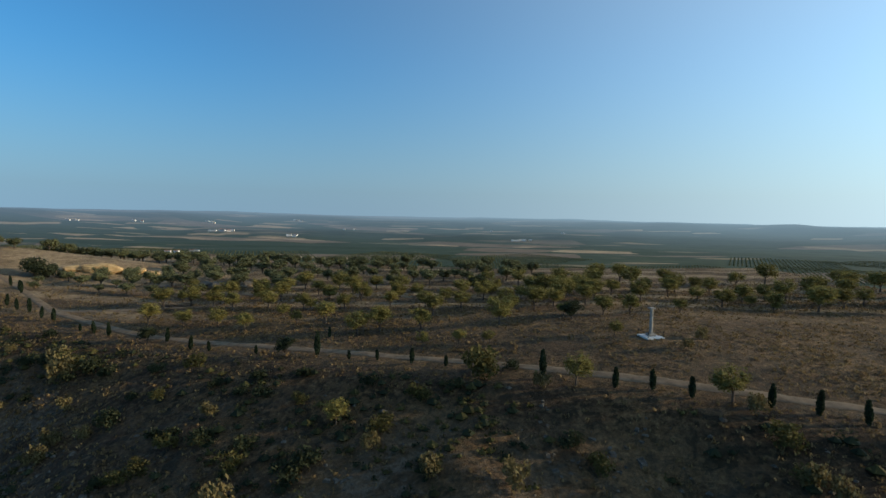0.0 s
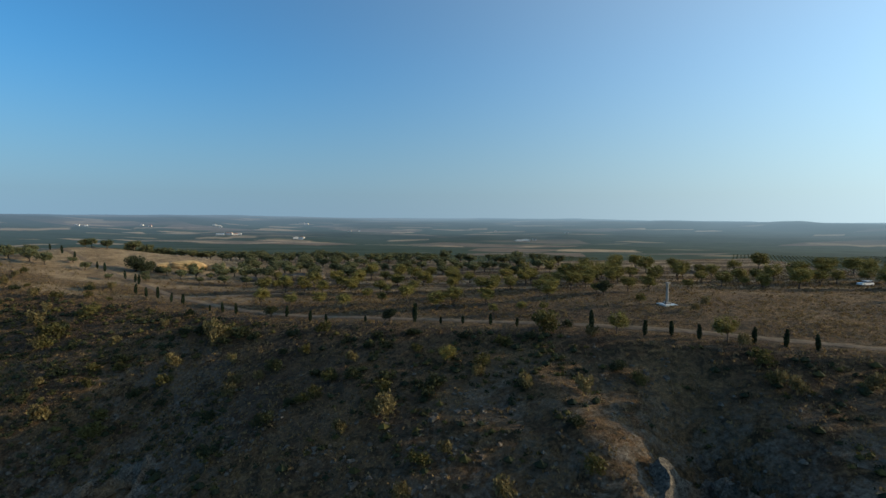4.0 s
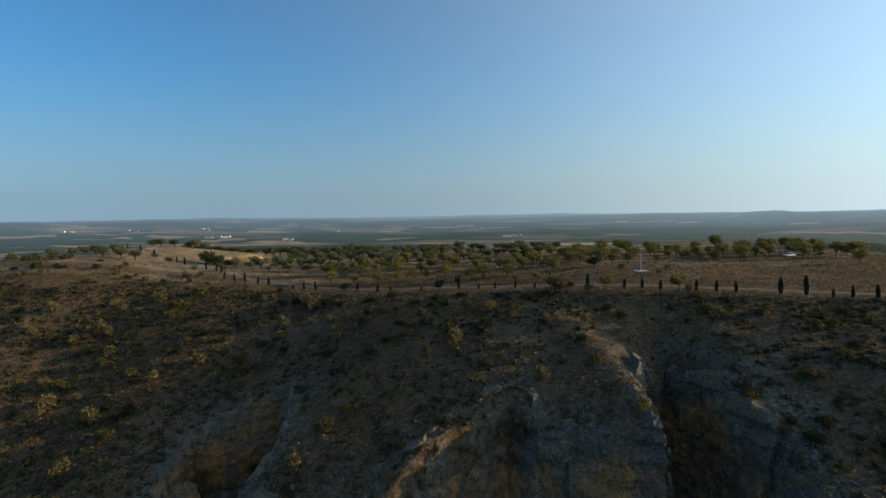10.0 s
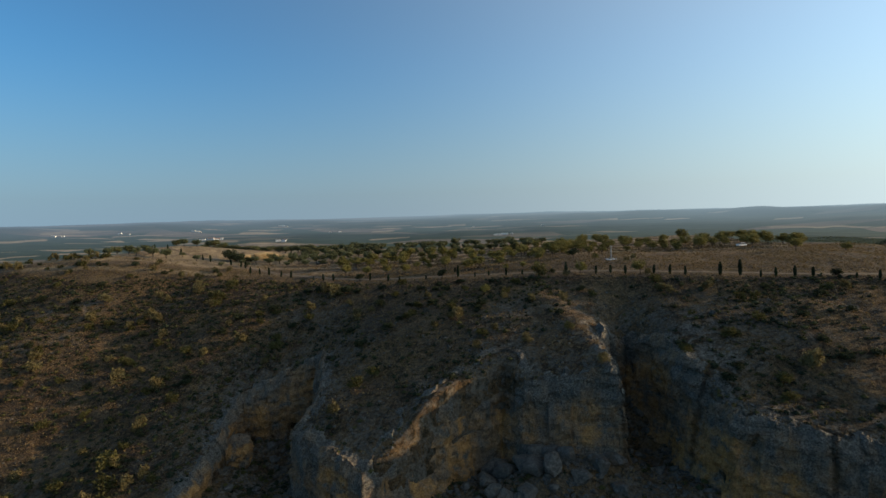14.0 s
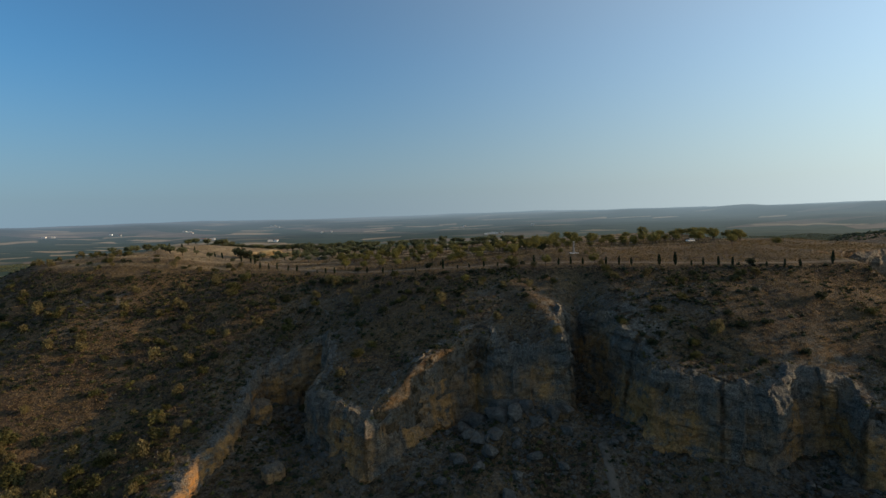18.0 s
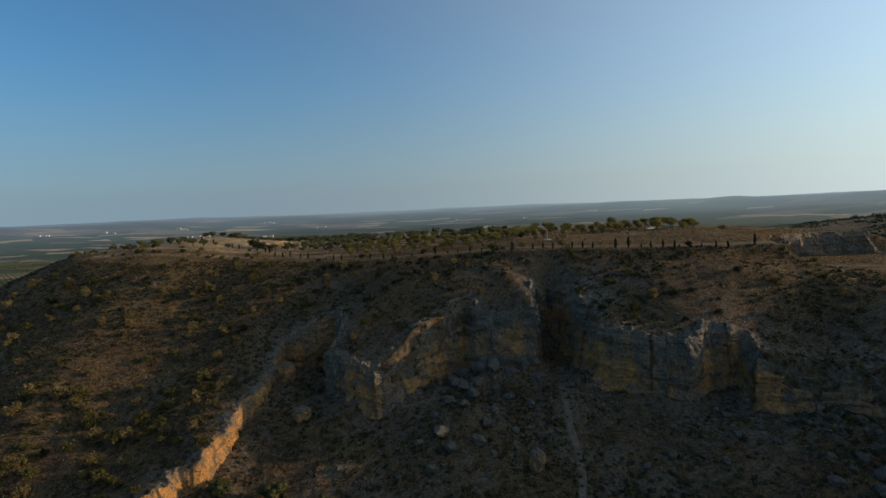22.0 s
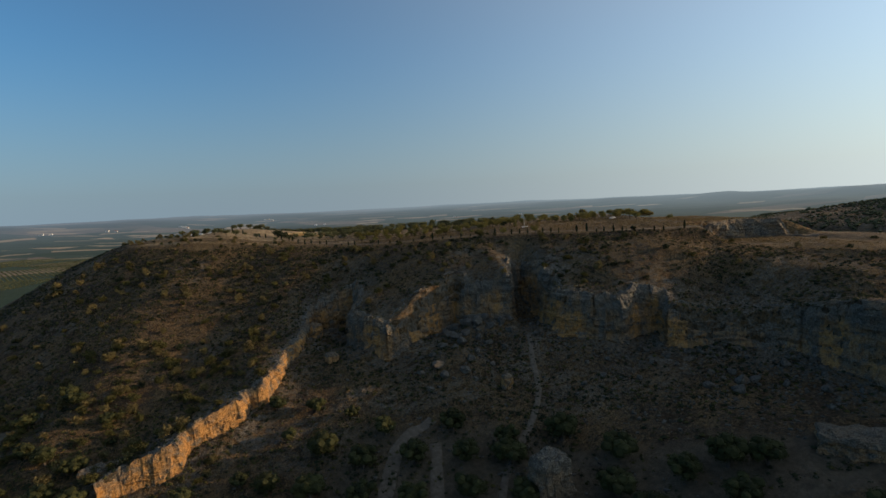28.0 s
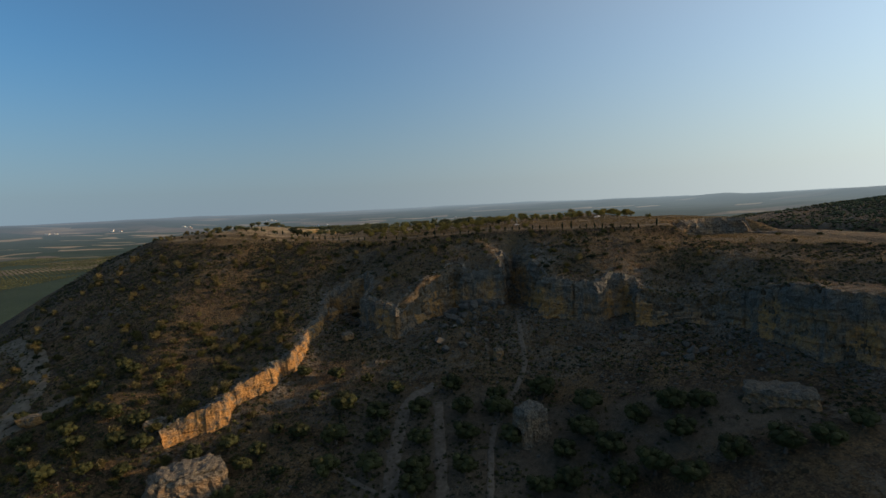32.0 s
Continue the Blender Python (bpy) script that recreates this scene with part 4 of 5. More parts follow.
# More almonds along the terraces, and the tall belt behind the open field.
rng = np.random.default_rng(9)
taken = list(TREES)
for row in range(7):
    for col in range(34):
        x, y = -72 + 6.0 * col + rng.normal(0, 0.9), 96 + 6.4 * row - 0.13 * (col * 6.0 - 72) + rng.normal(0, 0.8)
        open_field = x > 28 and y < 118 - 0.1 * (x - 30)
        close = min((x - a) ** 2 + (y - b) ** 2 for a, b in taken) < 42
        by_track = float(line_distance(np.array(x), np.array(y), [(-118, 143), (-92, 121), (-60, 103), (-20, 87), (14, 72.5)])[0]) < 6
        if open_field or close or by_track or x > 128 or rng.uniform() < (0.55 if x < 25 else 0.3):
            continue
        taken.append((x, y))
        grove.set(x, y, 0.82 if x < 25 else 1.15, vary=0.25)
back = Planter(olives, 2)
rng = np.random.default_rng(5)
for row in range(12):
    for col in range(34):
        x, y = -190 + col * 9.3 + 4 * (row % 2), 140 + row * 8.0 - 0.12 * col * 9.3
        x, y = x + rng.normal(0, 1.2), y + rng.normal(0, 1.0)
        gap = 1 if inside(np.array(x), np.array(y), RIM) else 0
        near_track = float(line_distance(np.array(x), np.array(y), [(-205, 205), (-176, 184), (-140, 160), (-118, 143), (-92, 121)])[0]) < 9
        knoll = ((x + 122) / 26) ** 2 + ((y - 180) / 18) ** 2 < 1
        close = min((x - a) ** 2 + (y - b) ** 2 for a, b in TREES) < 30
        if not gap or near_track or knoll or close or x > 150 or (x > 30 and y > 152) or (x < -60 and y < 150) or rng.uniform() < (0.15 if x < 40 else 0.3):
            continue
        (back if y > 150 + 0.1 * x and x < 40 else grove).set(x, y, 1.0 if x < 40 else 1.08)
for k in range(23):
    back.set(-196 + 6.1 * k + rng.normal(0, 1), 209 + 0.02 * k * k + rng.normal(0, 2.5), 1.05)
for x, y, s in ((-124, 140, 0.6), (-113, 142, 0.65), (-105, 149, 0.7), (-95, 150, 0.6), (-96, 159, 0.6), (-95, 142, 0.65), (-118, 150, 0.7), (-108, 156, 0.55), (-86, 140, 0.8), (-78, 138, 0.8), (-80, 152, 0.9), (-88, 165, 0.9), (-66, 140, 0.9), (-140, 152, 0.7), (-150, 160, 0.7)):
    back.set(x, y, s)
wild = Planter([tree_of("evergreen_tree", 70 + k, 4.2, 4.0, 20, 1800, 0.17, DARK_BUSH, "dense dark evergreen tree beside paler almonds", "tree", 0.75) for k in range(2)], 3)
for x, y, s in ((24.6, 96.6, 1.0), (9.8, 137.7, 1.25), (-56.8, 98.5, 0.85), (-26.0, 85.0, 0.8), (-127, 160, 1.9), (-122.5, 159.5, 1.6), (-119, 161, 1.1), (80.3, 38.9, 0.75)):
    wild.set(x, y, s, 2.2 if x < -115 else 0.3, vary=0.05)

# Young cypresses along the track.
spires = Planter([cypress_of(80 + k, h, w, label) for k, (h, w, label) in enumerate(((2.6, 0.75, "slim young dark green cypress"), (2.7, 0.85, "slim young dark green cypress"), (1.5, 0.5, "small newly planted cypress"), (4.1, 1.05, "tall dark green cypress standing above its row")))], 4)
for x, y, k in ((-106.3, 125.1, 0), (-101.3, 122.1, 1), (-97.0, 120.4, 1), (-90.9, 116.1, 0), (-86.4, 113.8, 1), (-76.0, 107.4, 2), (-71.7, 105.4, 0), (-67.6, 103.8, 0), (-52.9, 98.4, 0), (-45.7, 92.9, 1),
                (-41.4, 91.0, 2), (-31.7, 87.4, 2), (-20.4, 84.0, 3), (-20.8, 95.1, 2), (-14.7, 81.6, 2), (-10.0, 80.3, 2), (-4.4, 77.7, 0), (0.8, 75.8, 2), (13.9, 68.8, 3), (22.4, 64.8, 0),
                (26.8, 63.7, 1), (30.6, 61.4, 0), (38.2, 58.3, 1), (42.2, 56.2, 0), (45.9, 53.9, 0)):
    spires.set(x, y, 1.0, vary=0.1, kind=k)
for x, y, k in ((54.5, 50.3, 3), (59.3, 48.4, 3), (63.6, 45.6, 2), (67.0, 44.2, 0), (71.6, 42.8, 0), (75.6, 41.2, 1), (89.9, 35.8, 0), (94.2, 34.4, 0), (104.5, 33.5, 3), (85.0, 37.6, 2),
                (-115, 139.5, 0), (-112, 136.5, 0), (-121, 144, 1), (-134, 153.5, 1), (-139, 157, 0), (-153, 165, 0), (-162, 171, 1), (-172, 178, 0)):
    spires.set(x, y, 1.0, vary=0.1, kind=k)

# Olive grove below the cliffs.
valley = Planter(orchard, 6)
ORCHARD = [(-37.6, -57.4), (-54.2, -56.1), (-54.2, -68.8), (-38.4, -72.6), (-22.0, -73.9), (-56.1, -83.4), (-40.4, -87.8), (-24.8, -90.6), (-41.2, -95.4),
           (-47.6, -41.7), (-68.2, -47.9), (-69.8, -64.1), (-70.8, -80.6), (-7.4, -62.9), (-24.0, -45.1), (-21.2, -59.8), (-6.6, -79.4), (10.7, -58.0), (24.1, -71.4), (18.9, -82.7), (22.9, -95.1),
           (36.8, -85.9), (7.3, -101.9), (9.4, -89.7), (22.1, -107.5), (32.1, -107.2), (44.8, -99.0), (38.7, -115.9), (48.7, -86.6), (57.6, -90.3), (53.0, -113.7), (65.4, -118.0), (75.8, -120.7), (-1.6, -101.4)]
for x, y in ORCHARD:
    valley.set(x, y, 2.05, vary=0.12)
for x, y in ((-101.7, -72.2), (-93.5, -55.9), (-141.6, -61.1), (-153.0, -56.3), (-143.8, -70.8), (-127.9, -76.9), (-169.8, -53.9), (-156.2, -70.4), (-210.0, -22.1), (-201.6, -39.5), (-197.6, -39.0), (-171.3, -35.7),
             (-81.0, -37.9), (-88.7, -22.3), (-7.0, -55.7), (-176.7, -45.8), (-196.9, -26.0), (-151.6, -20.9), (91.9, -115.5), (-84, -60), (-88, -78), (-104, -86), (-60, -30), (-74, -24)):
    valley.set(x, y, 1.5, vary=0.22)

# Shrubs one can count on the slope.
shrubs = Planter([shrub_of("shrub", 100 + k, 1.5, 2.1, 460, 0.135, SCRUB, "rounded olive-green shrub on the dry slope") for k in range(3)], 7)
brooms = Planter([shrub_of("broom_bush", 110 + k, 1.9, 1.9, 460, 0.145, BROOM, "tall yellowish broom bush on the dry slope", 1.4) for k in range(3)], 8)
darks = Planter([shrub_of("evergreen_shrub", 120 + k, 1.2, 2.0, 460, 0.13, DARK_BUSH, "low dark evergreen shrub on the dry slope") for k in range(3)], 9)
NEAR = [(6.2, 70.8), (-19.2, 69.3), (-2.9, 67.2), (-24.8, 58.5), (-36.6, 60.5), (-54.9, 68.1), (-7.3, 62.2), (-8.1, 59.3), (-40.3, 83.3), (-37.7, 66.3), (-62.6, 85.2), (-67.6, 82.5), (-82.6, 97.9),
        (-79.3, 103.6), (-56.4, 86.0), (-47.4, 84.5), (-47.0, 77.5), (-34.1, 76.8), (-27.7, 76.8), (-28.9, 73.3), (-25.3, 72.3), (-31.6, 69.1), (-34.5, 63.7), (13.5, 66.6), (10.2, 72.7), (-10.3, 71.8),
        (35.1, 46.7), (35.6, 51.7), (-1.0, 53.8), (2.0, 68.2), (41.6, 81.6), (36.7, 76.0), (36.0, 57.1), (-58.0, 78.2), (-49.8, 70.2), (-20.3, 76.1), (14.8, 56.2), (17.0, 52.9), (-40.6, 59.3)]
KIND = "sssssbsbsdddbddddddddbsbddbsddbbbbbddsdddbb"
for (x, y), k in zip(NEAR, KIND):
    {"s": shrubs, "b": brooms, "d": darks}[k].set(x, y, 1.6 if k == "s" else 1.3)
for x, y in ((-178, 0), (-186, -12), (-170, -8), (-192, -48), (-184, -60), (-162, -40), (-150, -45), (-146, -84), (-118, -88), (-132, -92), (-170, -72), (-160, -84), (-110, -60), (-98, -66), (-122, -64), (-92, -90)):
    valley.set(x, y, 1.45, vary=0.25)
shrubs.set(6.2, 71.5, 2.7, vary=0.02)
for x, y, s in ((-60, 88, 2.2), (-71, 92, 1.9), (-47, 72, 2.0), (-30, 64, 1.8), (-15, 58, 1.7), (-85, 84, 2.0), (-96, 80, 1.8), (-70, 72, 1.7), (-110, 100, 1.9), (-56, 62, 1.6), (-44, 56, 1.7), (33, 10, 1.8), (36, 12, 1.4), (70, 22, 1.6), (84, 14, 1.7), (58, 22, 1.5)):
    darks.set(x, y, s)
WEST = [(-125.3, 66.0), (-91.4, 56.7), (-160.4, 112.0), (-103.6, 55.2), (-129.4, 100.7), (-148.7, 84.6), (-158.3, 73.7), (-134.5, 58.8), (-120.3, 45.5), (-109.9, 40.0), (-144.0, 61.3), (-166.9, 87.0),
        (-162.5, 100.4), (-128.0, 80.3), (-147.8, 127.3), (-117.6, 120.7), (-108.7, 92.2), (-117.0, 88.8), (-99.8, 89.3), (-90.1, 89.5), (-88.3, 76.9), (-81.1, 70.6), (-76.9, 75.0), (-99.8, 73.7),
        (-102.5, 65.2), (-114.4, 54.0), (-71.6, 46.8), (-35.0, 66.3), (-24.0, 62.1), (-54.6, 70.9), (-42.3, 75.9), (-38.3, 59.6), (4.8, 43.2), (-27.0, 28.8), (-6.3, 34.2), (-17.3, 40.9)]
for n, (x, y) in enumerate(WEST):
    (shrubs, darks, brooms)[(0, 0, 1, 1, 2)[n % 5]].set(x, y, 1.5)
EAST = [(40.6, 21.0), (27.9, 20.0), (56.2, 13.0), (48.7, 24.2), (46.2, 42.6), (54.3, 38.6), (50.4, 34.9), (60.4, 38.8), (34.9, 47.5), (36.7, 44.8), (53.0, 26.5), (41.0, 2.6), (56.7, 7.7), (73.4, 33.8),
        (77.6, 32.8), (66.5, -3.0), (39.2, 21.1), (63.2, 7.0), (92.7, 6.3), (106.1, -6.3), (108.8, 4.7), (105.2, -14.4), (69.6, 31.7), (54.1, 34.5), (140, 2), (152, -12), (168, 20), (180, 5), (130, 34)]
for n, (x, y) in enumerate(EAST):
    (darks, shrubs, brooms)[(0, 1, 0, 1, 2)[n % 5]].set(x, y, 1.5)
LOWER = [(-200.4, 85.4), (-114.2, 2.3), (-122.2, 8.0), (-138.3, 6.3), (-156.1, 4.1), (-156.9, -4.1), (-127.9, 68.0), (-166.9, 66.9), (-217.8, 79.2), (-191.6, 51.3), (-172.8, 34.2), (-147.8, 20.8),
         (-138.6, 45.9), (-109.9, 42.1), (-104.8, 48.6), (-101.2, 11.7), (-152.8, 26.5), (-171.9, 21.6), (-172.6, 46.8), (-154.1, 65.6), (-179.6, 114.9), (-151.7, 90.3), (-119, 5), (-126, 4), (-142, 12), (-160, 14)]
for n, (x, y) in enumerate(LOWER):
    (shrubs, brooms)[n % 2].set(x, y, 1.8)
rng = np.random.default_rng(77)
planted = 0
while planted < 250:
    x, y = rng.uniform(-285, 60), rng.uniform(-60, 125)
    slope_d = float(line_distance(np.array(x), np.array(y), RIM, closed=True)[0])
    if inside(np.array(x), np.array(y), RIM) or slope_d < 6 or not inside(np.array(x), np.array(y), CLIFF + CLOSE) or float(line_distance(np.array(x), np.array(y), CLIFF)[0]) < 3:
        continue
    if rng.uniform() > (1.0 if x < -60 else 0.5):
        continue
    planted += 1
    (brooms, shrubs, darks)[int(rng.choice(3, p=(0.45, 0.35, 0.2)))].set(x, y, rng.uniform(1.1, 2.4))
planted = 0
while planted < 55:
    x, y = rng.uniform(-238, -105), rng.uniform(108, 165)
    if inside(np.array(x), np.array(y), RIM) and float(line_distance(np.array(x), np.array(y), [(-205, 205), (-176, 184), (-140, 160), (-118, 143), (-92, 121)])[0]) > 4 and y < 128 - 0.28 * (x + 105):
        planted += 1
        (brooms, shrubs, darks)[planted % 3].set(x, y, rng.uniform(0.9, 2.0))
for k in range(150):
    x, y = rng.uniform(-205, -98), rng.uniform(-75, 30)
    if float(line_distance(np.array(x), np.array(y), CLIFF)[0]) > 5:
        (brooms, shrubs, shrubs)[k % 3].set(x, y, rng.uniform(1.3, 2.6))
for p in (grove, back, wild, spires, valley, shrubs, brooms, darks):
    p.clear()


# ---- growth nobody could count ----
def scattered(seed, n, box, keep):
    rng = np.random.default_rng(seed)
    x, y = rng.uniform(box[0], box[1], n), rng.uniform(box[2], box[3], n)
    ok = keep(x, y, rng.uniform(size=n))
    x, y = x[ok], y[ok]
    z = ground_height(x, y)
    tilt = np.hypot(ground_height(x + 0.8, y) - z, ground_height(x, y + 0.8) - z)
    ok = tilt < 1.3
    return rng, x[ok], y[ok], z[ok]


ROAD_LINE = [(-205, 205), (-176, 184), (-140, 160), (-118, 143), (-92, 121), (-60, 103), (-20, 87), (14, 72.5), (40, 61), (60, 53), (84, 41), (104, 36), (122, 32), (140, 20)]


def off_road(x, y, r):
    return line_distance(x, y, ROAD_LINE)[0] > 2.2


def patchy(x, y, r):
    return off_road(x, y, r) & (r < 0.55 + 1.3 * fbm(x / 14, y / 14, 120, 3))


rng, x, y, z = scattered(11, 85000, (-215, 172, -60, 135), patchy)
blades = []

for turn in range(3):
    w, lean = rng.uniform(0, 2 * math.pi, len(x)), rng.uniform(0.05, 0.3, len(x))
    h, b = rng.uniform(0.10, 0.34, len(x)), rng.uniform(0.05, 0.16, len(x))
    cx, cy = np.cos(w), np.sin(w)
    ox, oy = rng.normal(0, 0.2, len(x)), rng.normal(0, 0.2, len(x))
    blades.append(np.stack([np.stack([x + ox - cx * b, y + oy - cy * b, z - 0.08], 1), np.stack([x + ox + cx * b, y + oy + cy * b, z - 0.08], 1),
                            np.stack([x + ox + cx * b * 0.7 + lean * cy, y + oy + cy * b * 0.7 - lean * cx, z + h], 1), np.stack([x + ox - cx * b * 0.7 + lean * cy, y + oy - cy * b * 0.7 - lean * cx, z + h * 0.85], 1)], 1))
v = np.concatenate(blades).reshape(-1, 3)
grass = mesh_part("dry_grass", v.tolist(), np.arange(len(v)).reshape(-1, 4).tolist(), STRAW)
tagged(grass, "sparse tufts of bleached dry grass over the hill", "grass", kind="stuff")

def on_field(x, y, r):
    top = inside(x, y, RIM)
    return off_road(x, y, r) & (r < np.where(top, 0.45, 0.30) + 1.1 * fbm(x / 9, y / 9, 160, 3))


rng, x, y, z = scattered(19, 26000, (-215, 150, -40, 150), on_field)
size = rng.uniform(0.2, 0.5, len(x)) * rng.uniform(0.7, 1.4, len(x))
n = 9
c = np.stack([x, y, z + 0.35 * size], 1)[:, None] + unit_rows(rng, len(x) * n).reshape(-1, n, 3) * (size[:, None, None] * np.array([1, 1, 0.6]) * rng.uniform(0.3, 1.0, (len(x), n, 1)))
v, f = leaf_quads(rng, c.reshape(-1, 3), 0.20, 1.3)
tagged(mesh_part("straw_tufts", v.tolist(), f, STRAW), "knee-high tufts of bleached straw on field and slope", "grass", kind="stuff")

for seed, count, material, name, label in ((12, 21000, DARK_BUSH, "dark_scrub", "low dark cushions of scrub dotted over the slopes"), (15, 16000, SCRUB, "olive_scrub", "low olive-green scrub and thistles dotted over the slopes")):
    rng, x, y, z = scattered(seed, count, (-290, 210, -110, 150), lambda x, y, r: off_road(x, y, r) & ~inside(x, y, RIM) & (r < (0.5 + 0.4 * step(-50, -90, x)) + 1.3 * fbm(x / 20, y / 20, 130, 3)))
    size = rng.uniform(0.4, 1.15, len(x)) * rng.uniform(0.7, 1.6, len(x))
    n = 15
    c = np.stack([x, y, z + 0.3 * size], 1)[:, None] + unit_rows(rng, len(x) * n).reshape(-1, n, 3) * (size[:, None, None] * np.array([1, 1, 0.6]) * rng.uniform(0.5, 1.0, (len(x), n, 1)))
    v, f = leaf_quads(rng, c.reshape(-1, 3), 0.21, 0.3)
    v = np.concatenate([v, (np.stack([x, y, z + 0.15 * size], 1)[:, None] + CORE[None] * size[:, None, None] * np.array([0.6, 0.6, 0.45])).reshape(-1, 3)])
    o = 4 * len(x) * n
    f = f + (np.array(CORE_FACES)[None] + (o + 7 * np.arange(len(x)))[:, None, None]).reshape(-1, 3).tolist()
    tagged(mesh_part(name, v.tolist(), f, material), label, "scrub", kind="stuff")

# Scrub and small trees on the next hill, thickest along its crest.
rng, x, y, z = scattered(16, 46000, (235, 640, -90, 360), lambda x, y, r: (np.hypot(x - 420, y - 140) < 215) & (r < 0.16 + 0.6 * fbm(x / 45, y / 45, 140, 3) + 0.35 * np.exp(-((np.hypot(x - 420, y - 140) / 70) ** 2))))
s = rng.uniform(0.5, 1.7, (len(x), 1, 1))
v = np.stack([x, y, z + 0.5], 1)[:, None] + CORE[None] * s * np.array([1, 1, 0.8]) * rng.uniform(0.75, 1.25, (len(x), 7, 1))
wood = mesh_part("hill_wood", v.reshape(-1, 3).tolist(), (np.array(CORE_FACES)[None] + 7 * np.arange(len(x))[:, None, None]).reshape(-1, 3).tolist(), OLIVE)
tagged(wood, "grey-green scrub and small trees dotted over the next hill", "woodland", kind="stuff")

# Rows of olives on the plain, too many to count.
px, py = np.meshgrid(np.arange(-1500, 1500, 11.0), np.arange(-60, 1750, 11.0))
px, py = px.ravel(), py.ravel()
rng = np.random.default_rng(13)
a = 0.35 * np.floor(hashed(np.floor(px / 420), np.floor(py / 360), 7) * 4)
cx, cy = np.floor(px / 420) * 420 + 210, np.floor(py / 360) * 360 + 180
qx, qy = cx + (px - cx) * np.cos(a) - (py - cy) * np.sin(a), cy + (px - cx) * np.sin(a) + (py - cy) * np.cos(a)
gap = line_distance(qx, qy, RIM, closed=True)[0]
ok = (gap > 215) & ~inside(qx, qy, RIM) & (hashed(np.floor(px / 420), np.floor(py / 360), 5) < 0.86) & (np.abs(qx) < 350 + 0.95 * (qy + 250)) & (rng.uniform(size=len(px)) < 0.94)
ok &= ~((qy < 60) & (np.abs(qx + 60) < 260))
qx, qy = qx[ok] + rng.normal(0, 0.7, ok.sum()), qy[ok] + rng.normal(0, 0.7, ok.sum())
qz = ground_height(qx, qy)
shape = np.array([(1, 0, 0.35), (0.45, 0.9, 0.4), (-0.6, 0.8, 0.35), (-1, -0.1, 0.42), (-0.4, -0.9, 0.36), (0.6, -0.8, 0.4), (0.05, 0.05, 1.0), (0, 0, -0.1)])
faces = np.array([(k, (k + 1) % 6, 6) for k in range(6)] + [((k + 1) % 6, k, 7) for k in range(6)])
s = rng.uniform(1.7, 2.6, (len(qx), 1, 1))
v = np.stack([qx, qy, qz], 1)[:, None] + shape[None] * s * np.array([1, 1, 1.35]) * rng.uniform(0.8, 1.2, (len(qx), 8, 1))
f = (faces[None] + 8 * np.arange(len(qx))[:, None, None]).reshape(-1, 3)
far_grove = mesh_part("olive_groves", v.reshape(-1, 3).tolist(), f.tolist(), OLIVE)
tagged(far_grove, "endless rows of olive trees on the plain", "olive groves", kind="stuff")


# ---- rocks ----
def rock_of(seed, blocky=0.35, name="boulder", material=None, label="weathered grey limestone boulder below the cliffs", ochre=0.95):
    bm = bmesh.new()
    bmesh.ops.create_icosphere(bm, subdivisions=4 if material else 3, radius=1.0)
    cuts = [(Vector(c).normalized(), w) for c, w in zip(np.random.default_rng(seed).normal(size=(16, 3)).tolist(), np.random.default_rng(seed + 99).uniform(*((0.86, 1.2) if material else (0.58, 0.88)), 16).tolist())]
    for v in bm.verts:
        d = v.co.normalized()
        cube = 1.0 / max(abs(d.x), abs(d.y), abs(d.z))
        r = 1 + blocky * (cube - 1) + 0.28 * noise.noise(d * 1.3 + Vector((seed * 3.1, 0, 0))) + 0.12 * noise.noise(d * 3.7 + Vector((0, seed * 1.7, 0))) + 0.09 * noise.noise(d * 8.0 + Vector((0, 0, seed))) + (0.10 * noise.noise(d * 5.5 + Vector((seed, seed, 0))) + 0.07 * noise.noise(d * 14.0) if material else 0)
        for way, w in cuts:
            r = min(r, w / max(0.05, d.dot(way)))
        v.co = d * (r + 0.03 * noise.noise(d * 9.0))
    ob = part(name, bm, material or ROCK)
    layer = ob.data.color_attributes.new("zone", "FLOAT_COLOR", "POINT")
    layer.data.foreach_set("color", [c for v in ob.data.vertices for c in (ochre if v.co.z < 0.75 else 0.3 * ochre, 0, 0, 1)])
    return tagged(ob, label, "boulder")


def place_rock(ob, x, y, sx, sy, sz, turn=0, sink=0.35):
    ob.matrix_basis = pose(x, y, on_ground(x, y) + sz * (1 - 2 * sink), 0, 0, turn) @ Matrix.Diagonal((sx, sy, sz, 1))
    return ob


